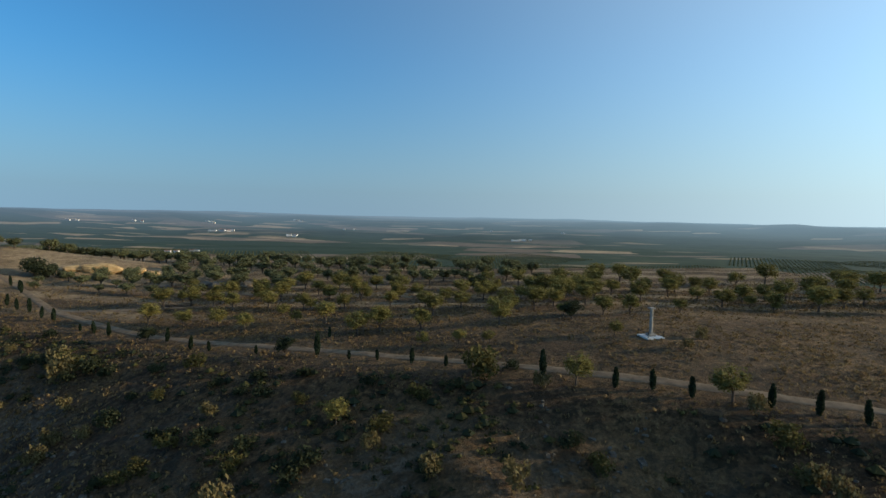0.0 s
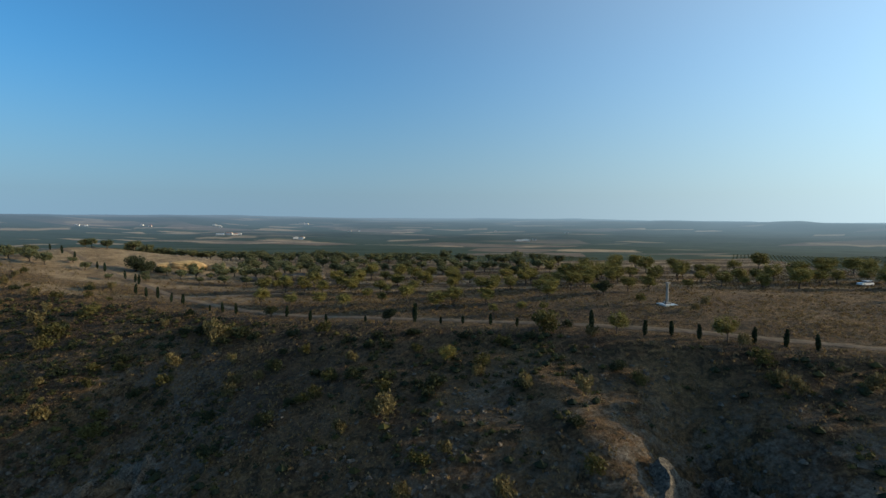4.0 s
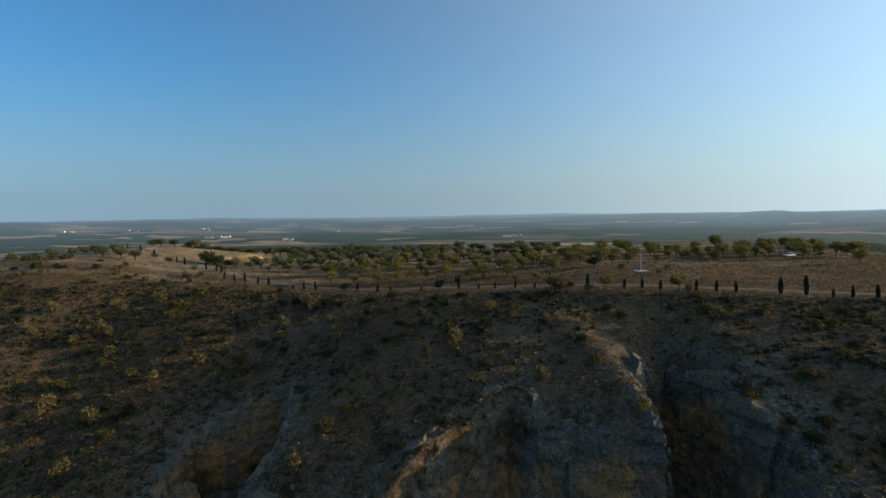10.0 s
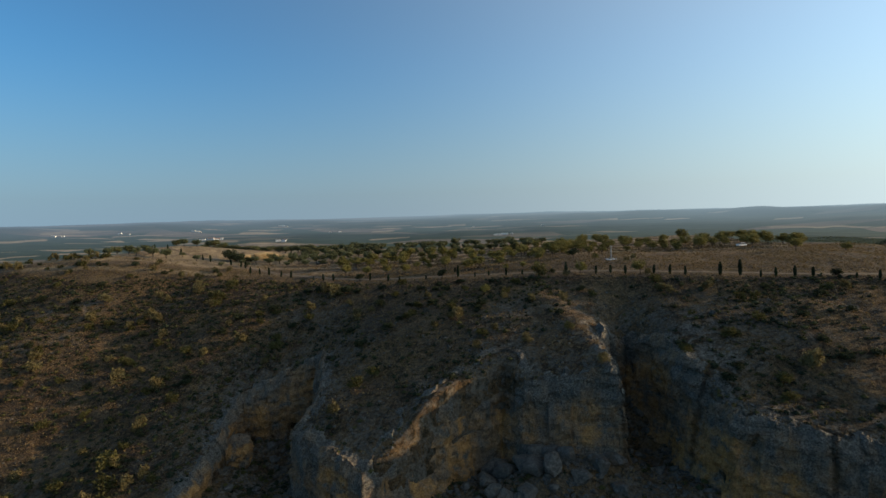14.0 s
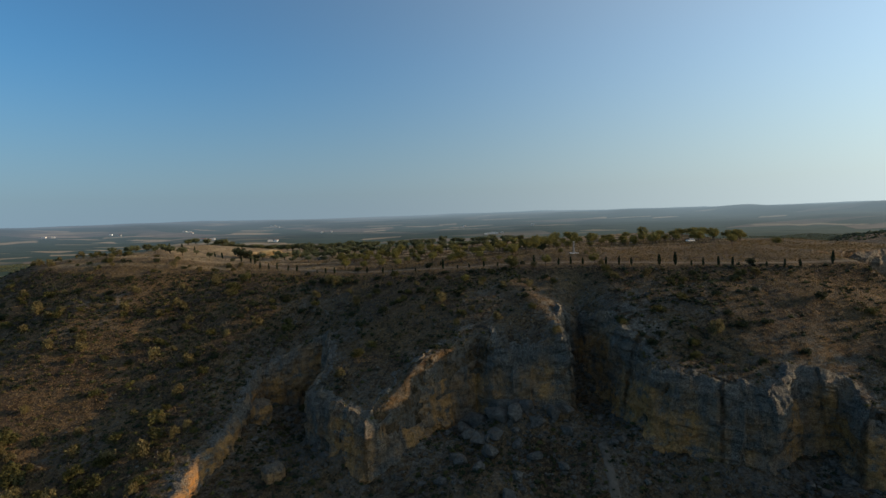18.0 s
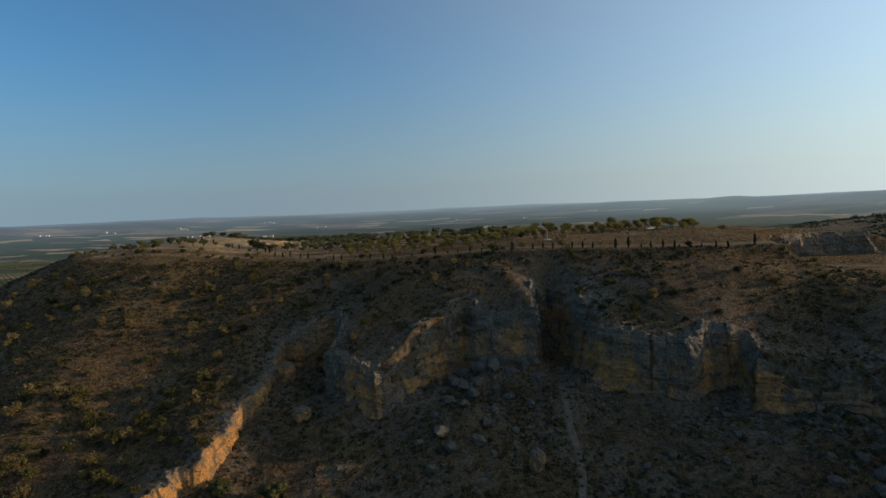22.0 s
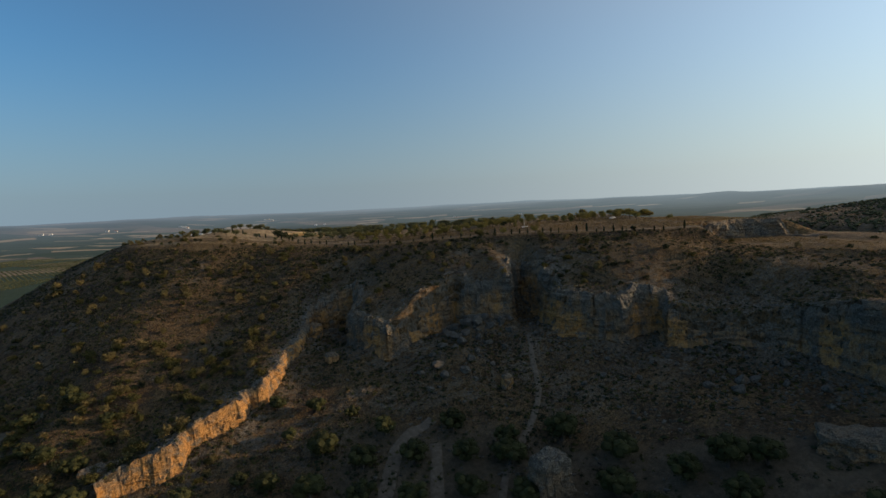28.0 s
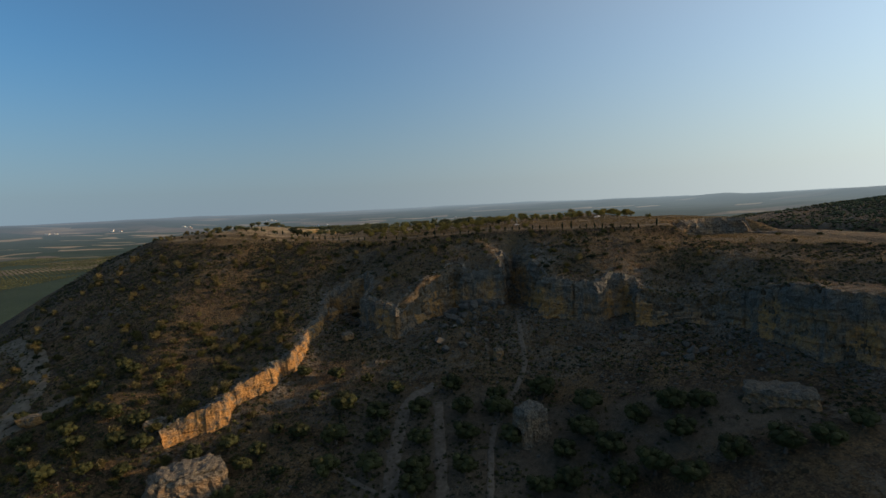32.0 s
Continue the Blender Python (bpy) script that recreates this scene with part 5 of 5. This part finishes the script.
def rock_block(seed, name, label, half, rounding=0.35, ochre=0.3, flare=0.0):
    """A squared, weathered block: joints and hollows in its sides, a rounded broken top."""
    bm = bmesh.new()
    bmesh.ops.create_cube(bm, size=2.0)
    bmesh.ops.subdivide_edges(bm, edges=list(bm.edges), cuts=23, use_grid_fill=True)
    off = Vector((seed * 5.3, seed * 2.1, 0))
    for v in bm.verts:
        d = v.co.copy()
        ball = d.normalized() * 1.12
        edge = sorted((abs(d.x), abs(d.y), abs(d.z)))[1]
        p = d.lerp(ball, rounding * edge**3 * (1.0 if d.z > 0 else 0.3))
        q = Vector((p.x * half[0], p.y * half[1], p.z * half[2]))
        push = 0.9 * noise.noise(q * 0.22 + off) + 0.6 * noise.noise(q * 0.55 + off) + 0.35 * noise.noise(q * 1.2 + off)
        push += 0.5 * (hashed(math.floor(q.x / 2.4 + q.y / 3.1), math.floor(q.z / 1.9), seed) - 0.5)
        push -= 0.5 * math.exp(-((noise.noise(Vector((q.x * 0.4, q.y * 0.4, q.z * 0.08)) + off) / 0.07) ** 2))
        swell = 1 + flare * max(0.0, -p.z)
        n = p.normalized()
        v.co = Vector((q.x * swell, q.y * swell, q.z)) + Vector((n.x, n.y, 0.8 * n.z)) * push * min(1.3, max(half) / 6.0)
    ob = part(name, bm, CLIFF_ROCK)
    layer = ob.data.color_attributes.new("zone", "FLOAT_COLOR", "POINT")
    layer.data.foreach_set("color", [c for v in ob.data.vertices for c in (ochre * (1.0 if v.co.z < 0.55 * half[2] else 0.25), 0, 0, 1)])
    return tagged(ob, label, "boulder")


def set_block(ob, x, y, up, turn):
    ob.matrix_basis = pose(x, y, on_ground(x, y) + up, 0, 0, turn)
    return ob


set_block(rock_block(1, "rock_tower", "tall grey flat-topped rock tower standing in the olive grove", (5.2, 4.6, 7.2), 0.45, 0.25, 0.12), 1.0, -77.0, 5.0, 15)
set_block(rock_block(2, "rock_outcrop", "broad brown rock outcrop with a sunlit broken edge", (12.0, 8.0, 6.0), 0.95, 0.35, 0.35), -119.0, -76.0, 1.8, 25)
set_block(rock_block(3, "rock_outcrop", "low quarried scarp with ochre faces on the valley side", (10.5, 6.0, 4.0), 0.35, 0.55), 82.5, -93.5, 0.4, -37)
set_block(rock_block(4, "rock_outcrop", "upright split boulder with one ochre side", (2.0, 1.6, 3.4), 0.5, 0.8), -0.8, -26.0, 2.0, 20)
set_block(rock_block(5, "rock_outcrop", "loose ochre block fallen from the quarry face", (2.7, 2.1, 2.0), 0.5, 0.7), -72.0, 9.5, 1.2, 40)
set_block(rock_block(6, "rock_outcrop", "low brown quarried step beneath the long face", (7.0, 3.0, 2.2), 0.5, 0.6), -139.0, -46.0, -0.7, 12)
place_rock(rock_of(4, 0.8, "rock_outcrop", CLIFF_ROCK, "small ochre outcrop beside a sandy lane"), -205.0, -24.0, 6.0, 3.0, 2.6, 10, 0.25)
place_rock(rock_of(5, 0.5, "rock_outcrop", CLIFF_ROCK, "grey rock knob at the end of the long quarry face"), -84.0, 40.0, 3.6, 4.2, 4.2, 20, 0.35)
for x, y, sx, sy, sz, turn in ((-113, 171, 6.5, 2.6, 1.9, 12), (-103, 172.5, 3.6, 2.2, 1.9, -15), (-121, 170, 3.2, 2.2, 1.2, 30), (-97, 172, 2.4, 1.8, 1.3, 40)):
    place_rock(rock_of(6 + int(sx), 0.7, "rock_outcrop", SUNLIT_CUT, "small sunlit ochre quarry face in a bare knoll", 1.3), x, y, sx, sy, sz, turn, 0.3)
for x, y, sx, sy, sz, turn in ((-64, 148, 3.5, 2.0, 1.6, 0), (-70, 150, 2.6, 2.0, 1.4, 40), (-58, 151, 2.4, 1.8, 1.2, 70), (-80, 146, 2.4, 1.6, 1.2, 10)):
    place_rock(rock_of(40 + int(sx * 3), 0.6, "rock_outcrop", ROCK, "pale ruined heap of limestone among olive trees"), x, y, sx, sy, sz, turn, 0.3)
ROCKS = [rock_of(20 + k, 0.6 + 0.12 * (k % 4)) for k in range(6)]
rng = np.random.default_rng(31)
spots = [(-26.0, -12.6, 2.6), (-33.4, -12.8, 2.0), (-9.7, 13.6, 3.6), (-15.4, 17.5, 2.8), (0.4, 9.9, 2.4), (-23.3, 5.6, 2.2), (-15.9, -17.5, 2.4), (46.1, -38.5, 1.8), (64.4, -52.5, 2.0),
         (71.1, -58.5, 2.2), (75.3, -52.9, 2.6), (27.4, -33.2, 1.6), (-5, 17, 2.6), (4, 14, 2.2), (-12, 9, 2.3), (-19, 12, 2.0), (-7, 5, 1.8), (8, 8, 1.9), (-17, 22, 3.4), (-8, 19, 4.0), (-2, 15, 3.0), (5, 12, 2.8), (-14, 4, 2.6), (-3, 1, 2.2), (9, 14, 2.6), (-20, 17, 2.8), (-11, 16, 3.4), (-6, 12, 3.0), (-16, 9, 2.4), (-22, 3, 2.0), (-28, -4, 1.8), (-18, -3, 2.2), (-9, -6, 1.7), (-24, -18, 2.0), (-12, -12, 1.9), (-4, -14, 1.5), (-30, -22, 1.6), (3, -4, 1.6),
         (80.5, -52.9, 2.4), (76, -47, 1.7), (95, -49, 2.2), (101.9, -57, 1.8), (88, -58, 1.6), (70, -44, 1.5), (62, -36, 1.4), (55, -30, 1.6), (96, -66, 1.9), (104, -70, 1.5), (90, -74, 1.4)]
for k in range(230):
    run = CLIFF[8:41]
    n = int(rng.integers(len(run) - 1))
    t = rng.uniform()
    ax, ay = run[n]
    bx, by = run[n + 1]
    size = math.hypot(bx - ax, by - ay)
    off = 2.0 + abs(rng.normal(0, 9))
    spots.append((ax + (bx - ax) * t + (by - ay) / size * off, ay + (by - ay) * t - (bx - ax) / size * off, rng.uniform(0.35, 1.0) * rng.uniform(0.7, 1.7)))
used = set()
for n, (x, y, s) in enumerate(spots):
    k = n % 6
    m = pose(x, y, on_ground(x, y) + 0.2 * s, rng.uniform(-25, 25), rng.uniform(-25, 25), rng.uniform(0, 360)) @ Matrix.Diagonal((s * rng.uniform(0.8, 1.3), s * rng.uniform(0.8, 1.1), s * rng.uniform(0.6, 1.0), 1))
    ob = ROCKS[k] if k not in used else copy_thing(ROCKS[k], m)
    used.add(k)
    ob.matrix_basis = m
    tagged(ob, group="boulders below the cliffs")

rng, x, y, z = scattered(14, 9000, (-200, 130, -110, 75), lambda x, y, r: ~inside(x, y, RIM) & (r < 0.25 + 0.75 * (1 - step(3, 26, line_distance(x, y, CLIFF)[0]))))
s = rng.uniform(0.12, 0.5, (len(x), 1, 1)) * rng.uniform(0.6, 1.4, (len(x), 1, 1))
shape = np.array([(1, 0, 0.1), (0.3, 0.9, 0), (-0.7, 0.6, 0.1), (-0.9, -0.5, 0), (0.2, -1, 0.1), (0.35, 0.1, 0.75), (-0.35, -0.1, 0.65)])
faces = np.array([(0, 1, 5), (1, 2, 5), (2, 6, 5), (2, 3, 6), (3, 4, 6), (4, 5, 6), (4, 0, 5)])
w = rng.uniform(0, 2 * math.pi, (len(x), 1))
jit = shape[None] * rng.uniform(0.7, 1.3, (len(x), 7, 3))
v = np.stack([jit[..., 0] * np.cos(w) - jit[..., 1] * np.sin(w), jit[..., 0] * np.sin(w) + jit[..., 1] * np.cos(w), jit[..., 2]], -1) * s + np.stack([x, y, z - 0.02], 1)[:, None]
stones = mesh_part("loose_stones", v.reshape(-1, 3).tolist(), (faces[None] + 7 * np.arange(len(x))[:, None, None]).reshape(-1, 3).tolist(), ROCK)
tagged(stones, "loose pale stones strewn over slope and quarry floor", "stones", kind="stuff")

def limestone_rubble(seed, count, where, keep, low, high, name, label):
    """Squared broken stones, half sunk, too many to count."""
    rng, x, y, z = scattered(seed, count, where, keep)
    size = np.exp(rng.uniform(math.log(low), math.log(high), (len(x), 1, 1)))
    cube = np.array([(a, b, c) for c in (-0.5, 0.6) for a, b in ((-1, -1), (1, -1), (1, 1), (-1, 1))], float)
    sides = np.array([(0, 1, 5, 4), (1, 2, 6, 5), (2, 3, 7, 6), (3, 0, 4, 7), (4, 5, 6, 7)])
    form = cube[None] * rng.uniform(0.55, 1.15, (len(x), 8, 3)) * rng.uniform(0.6, 1.25, (len(x), 1, 3)) * np.where(cube[:, 2:] > 0, 0.8, 1.0)[None]
    w = rng.uniform(0, 2 * math.pi, (len(x), 1))
    tip = rng.normal(0, 0.25, (len(x), 1))
    v = np.stack([form[..., 0] * np.cos(w) - form[..., 1] * np.sin(w), form[..., 0] * np.sin(w) + form[..., 1] * np.cos(w), form[..., 2] + tip * form[..., 0]], -1) * size
    v = v + np.stack([x, y, z - 0.12 * size[:, 0, 0]], 1)[:, None]
    ob = mesh_part(name, v.reshape(-1, 3).tolist(), (sides[None] + 8 * np.arange(len(x))[:, None, None]).reshape(-1, 4).tolist(), ROCK)
    tagged(ob, label, "rubble", kind="stuff")


OUTCROPS = [(18.7, 55, 5), (10.5, 57, 4), (-16.7, 43, 7), (-66, 68, 6), (-44.6, 55.7, 7), (-79, 63, 7), (-17, 36, 6), (-75, 63, 6), (-3, 32, 5), (30, 9, 4), (33, 0, 4), (-86, 63, 5), (-67, 62, 5), (100, -33, 7), (120, -47, 8), (134, -57, 7), (86, -17, 6), (-30, 45, 6), (-55, 60, 6), (-8, 50, 5)]


def near_rock(x, y, r):
    edge = line_distance(x, y, CLIFF[8:])[0]
    want = 0.75 * np.exp(-((edge / 4.0) ** 2))
    for a, b, w in OUTCROPS:
        want = np.maximum(want, 0.8 * np.exp(-(((x - a) ** 2 + (y - b) ** 2) / w**2)))
    return inside(x, y, CLIFF + CLOSE) & ~inside(x, y, RIM) & (r < want * (0.6 + 1.6 * fbm(x / 4, y / 4, 210, 3)))


def below_rock(x, y, r):
    edge = line_distance(x, y, CLIFF[14:])[0]
    heap = np.exp(-(((x + 8) / 16) ** 2 + ((y - 4) / 20) ** 2)) + 0.8 * np.exp(-(((x - 85) / 30) ** 2 + ((y + 55) / 18) ** 2))
    return ~inside(x, y, CLIFF + CLOSE) & (y > -105) & (r < (0.7 * np.exp(-((edge / 9.0) ** 2)) + 0.8 * heap + 0.10) * (0.5 + 1.4 * fbm(x / 6, y / 6, 211, 3)))


limestone_rubble(17, 40000, (-100, 150, -70, 75), near_rock, 0.12, 0.6, "limestone_outcrops", "broken pale grey limestone breaking through the dry slope")
limestone_rubble(18, 30000, (-95, 125, -105, 60), below_rock, 0.2, 1.0, "fallen_rubble", "angular grey stones fallen from the cliffs onto the quarry floor")

track("path", [(15, 2), (12.2, -15.7), (10.9, -31.6), (2.2, -50.5), (-7.0, -61.0), (-12.3, -71.7), (-17.7, -99.7), (-20, -115)], 2.8, "trodden pale path through the quarry floor", lift=0.24, material=FOOTPATH)
track("path", [(-30.6, -37.3), (-42.4, -46.2), (-46.3, -62.7), (-48.5, -81.5), (-50, -105)], 6.0, "bare pale lane between rows of olive trees", lift=0.24, material=FOOTPATH)
track("path", [(-30.5, -50), (-31.0, -66), (-32.0, -85), (-33, -105)], 5.0, "bare pale lane between rows of olive trees", lift=0.24, material=FOOTPATH)
track("path", [(-75, -74), (-67.1, -79.2), (-58.9, -88.2), (-47.5, -96.0)], 2.0, "curving pale path at the edge of the grove", lift=0.24, material=FOOTPATH)
track("road", [(-290, 52), (-272.3, 60), (-247.4, 41.5), (-222.8, 7.8), (-217.9, -6.2), (-219.3, -18.9), (-224, -40)], 13.0, "wide sandy farm lane at the foot of the hill", 0.4, SAND)
track("road", [(-185, -5), (-195.9, -11.8), (-205.5, -18.2), (-213.4, -29.0), (-222, -38)], 7.0, "sandy branch of the farm lane", 0.35, SAND)


# ---- made things ----
def box(bm, x0, x1, y0, y1, z0, z1, bevel=0.0):
    got = bmesh.ops.create_cube(bm, size=1.0)["verts"]
    bmesh.ops.scale(bm, vec=(x1 - x0, y1 - y0, z1 - z0), verts=got)
    bmesh.ops.translate(bm, vec=((x0 + x1) / 2, (y0 + y1) / 2, (z0 + z1) / 2), verts=got)
    if bevel:
        edges = list({e for v in got for e in v.link_edges})
        bmesh.ops.bevel(bm, geom=edges, offset=bevel, segments=2, affect="EDGES", profile=0.6)
    return bm


def boxed(name, sides, material, parent, bevel=0.0, label=""):
    return part(name, box(bmesh.new(), *sides, bevel), material, parent, label)


def monument(x, y):
    root = tagged(new("monument"), "pale stone pillar on a white stepped base with iron posts", "monument")
    boxed("base", (-1.5, 1.5, -1.5, 1.5, -0.5, 0.1), WHITE, root, 0.03)
    boxed("step", (-0.6, 0.6, -0.6, 0.6, 0.1, 0.48), CONCRETE, root, 0.03)
    bm = bmesh.new()
    bmesh.ops.create_cone(bm, cap_ends=True, segments=16, radius1=0.30, radius2=0.26, depth=4.1)
    bmesh.ops.translate(bm, vec=(0, 0, 0.48 + 2.05), verts=bm.verts)
    part("shaft", bm, CONCRETE, root)
    boxed("capital", (-0.42, 0.42, -0.42, 0.42, 4.48, 4.72), CONCRETE, root, 0.05)
    for sx in (-1, 1):
        for sy in (-1, 1):
            post = boxed("post", (sx * 1.38 - 0.05, sx * 1.38 + 0.05, sy * 1.38 - 0.05, sy * 1.38 + 0.05, 0.1, 1.1), IRON, root, 0.02)
    for sides in ((-1.38, 1.38, -1.4, -1.36, 0.86, 0.9), (-1.38, 1.38, 1.36, 1.4, 0.86, 0.9), (-1.4, -1.36, -1.38, 1.38, 0.86, 0.9), (1.36, 1.4, -1.38, 1.38, 0.86, 0.9)):
        boxed("rail", sides, IRON, root)
    root.matrix_basis = pose(x, y, on_ground(x, y) + 0.1, 0, 0, 12)


def car(x, y, turn):
    root = tagged(new("car"), "small white hatchback parked on dry grass under trees", "car")
    bm = bmesh.new()
    outline = [(-2.0, 0.35), (-2.05, 0.75), (-1.9, 0.92), (-1.0, 0.98), (0.2, 0.98), (1.9, 0.98), (2.0, 0.8), (2.02, 0.38)]
    rows = [[bm.verts.new((px, sy, pz)) for px, pz in outline] for sy in (-0.84, 0.84)]
    bm.faces.new(rows[0])
    bm.faces.new(rows[1][::-1])
    for k in range(len(outline)):
        bm.faces.new((rows[0][k], rows[1][k], rows[1][(k + 1) % len(outline)], rows[0][(k + 1) % len(outline)]))
    bmesh.ops.recalc_face_normals(bm, faces=bm.faces)
    bmesh.ops.bevel(bm, geom=list(bm.edges), offset=0.05, segments=2, affect="EDGES")
    part("body", bm, PAINT, root)
    for name, low_z, high_z, inset, mat in (("cabin", 0.98, 1.36, 0.0, GLASS), ("roof", 1.36, 1.47, 0.03, PAINT)):
        bm = bmesh.new()
        a = [(-0.95, 0.98), (1.85, 0.98)] if name == "cabin" else [(-0.42, 1.34), (1.6, 1.34)]
        b = [(-0.4, 1.38), (1.62, 1.38)] if name == "cabin" else [(-0.3, 1.46), (1.5, 1.46)]
        ring = [[(p[0], sy * s, p[1]) for p in row for sy in (-1, 1)] for row, s in ((a, 0.8 if name == "cabin" else 0.7), (b, 0.68 if name == "cabin" else 0.6))]
        vs = [bm.verts.new(p) for row in ring for p in row]
        bmesh.ops.convex_hull(bm, input=vs)
        bmesh.ops.bevel(bm, geom=list(bm.edges), offset=0.03, segments=2, affect="EDGES")
        part(name, bm, mat, root)
    for wx in (-1.25, 1.3):
        for wy in (-0.8, 0.8):
            bm = bmesh.new()
            bmesh.ops.create_cone(bm, cap_ends=True, segments=20, radius1=0.31, radius2=0.31, depth=0.2, matrix=Matrix.Translation((wx, wy, 0.31)) @ Matrix.Rotation(math.pi / 2, 4, "X"))
            bmesh.ops.bevel(bm, geom=[e for e in bm.edges if len(e.link_faces) == 2 and e.calc_face_angle(0) > 1], offset=0.03, segments=2, affect="EDGES")
            wheel = part("wheel", bm, RUBBER, root)
            bm = bmesh.new()
            bmesh.ops.create_cone(bm, cap_ends=True, segments=16, radius1=0.19, radius2=0.17, depth=0.225, matrix=Matrix.Translation((wx, wy, 0.31)) @ Matrix.Rotation(math.pi / 2, 4, "X"))
            part("rim", bm, CONCRETE, wheel)
    for sy in (-0.6, 0.6):
        boxed("headlight", (-2.06, -1.96, sy - 0.16, sy + 0.16, 0.66, 0.8), GLASS, root, 0.02)
    root.matrix_basis = pose(x, y, on_ground(x, y) - 0.02, 0, 0, turn)


def farmhouse(x, y, long, deep, high, turn, label, roof=True, windows=4):
    root = tagged(new("farmhouse"), label, "farmhouse", "white farms on the plain")
    boxed("wall", (-long / 2, long / 2, -deep / 2, deep / 2, -2, high), WHITE, root)
    bm = bmesh.new()
    e, top = 0.4, high + (deep * 0.22 if roof else 0.5)
    vs = [bm.verts.new(p) for p in ((-long / 2 - e, -deep / 2 - e, high), (long / 2 + e, -deep / 2 - e, high), (long / 2 + e, deep / 2 + e, high), (-long / 2 - e, deep / 2 + e, high), (-long / 2 - e, 0, top), (long / 2 + e, 0, top))]
    for q in ((0, 1, 5, 4), (2, 3, 4, 5), (0, 4, 3), (1, 2, 5), (3, 2, 1, 0)):
        bm.faces.new([vs[i] for i in q])
    part("roof", bm, ROOF if roof else WHITE, root)
    for k in range(windows):
        wx = -long / 2 + long * (k + 0.7) / (windows + 0.4)
        boxed("window", (wx - 0.6, wx + 0.6, -deep / 2 - 0.05, -deep / 2 + 0.1, high * 0.45, high * 0.45 + 1.3), GLASS, root)
    boxed("door", (-0.8, 0.8, -deep / 2 - 0.06, -deep / 2 + 0.1, -0.2, 2.2), BARK, root)
    root.matrix_basis = pose(x, y, float(plain_height(x, y)), 0, 0, turn)


monument(33.9, 82.4)
car(98.8, 110.2, 12)
for x, y, long, deep, high, turn, roof, windows in ((-885, 1660, 18, 9, 5.5, 4, True, 4), (-852, 1650, 16, 10, 6, -8, True, 3), (-805, 1690, 14, 8, 4.5, 6, False, 3), (-825, 1700, 18, 7, 3.5, 6, True, 2),
                                                    (-1200, 2690, 40, 12, 7, 5, False, 6), (-1165, 2725, 34, 12, 8, -6, True, 5), (-1130, 2760, 30, 12, 9, 4, False, 5), (-1120, 2700, 22, 12, 7, 20, True, 3),
                                                    (-775, 2600, 24, 14, 9, 10, False, 4), (-742, 2580, 18, 12, 8, 0, False, 3), (-752, 2640, 20, 10, 6, -12, True, 3), (-604, 3163, 14, 9, 7, 0, False, 3), (-564, 3280, 12, 9, 7, 5, False, 2),
                                                    (372, 2640, 40, 14, 6, 3, False, 6), (412, 2655, 34, 14, 7, -4, False, 5), (455, 2680, 14, 9, 5, 0, False, 2), (-1857, 3105, 18, 10, 8, 0, False, 3), (314, 3330, 14, 10, 8, 0, False, 2), (-1517, 3330, 22, 10, 7, 0, False, 3), (-1475, 3300, 26, 10, 6, 8, False, 4), (-1440, 3250, 16, 9, 6, -5, True, 3), (-2137, 2945, 24, 10, 7, 0, False, 3), (-2095, 2960, 18, 10, 6, 10, False, 3), (-1800, 3095, 16, 9, 6, 0, True, 2), (722, 3100, 18, 9, 6, 0, False, 3), (-1039, 3670, 40, 12, 7, 0, False, 5), (-1000, 3640, 30, 12, 7, 0, False, 4)):
    farmhouse(x, y, long, deep, high, turn, "white-walled farmhouse with clay tiles far out on the plain" if roof else "long low white farm building far out on the plain", roof, windows)
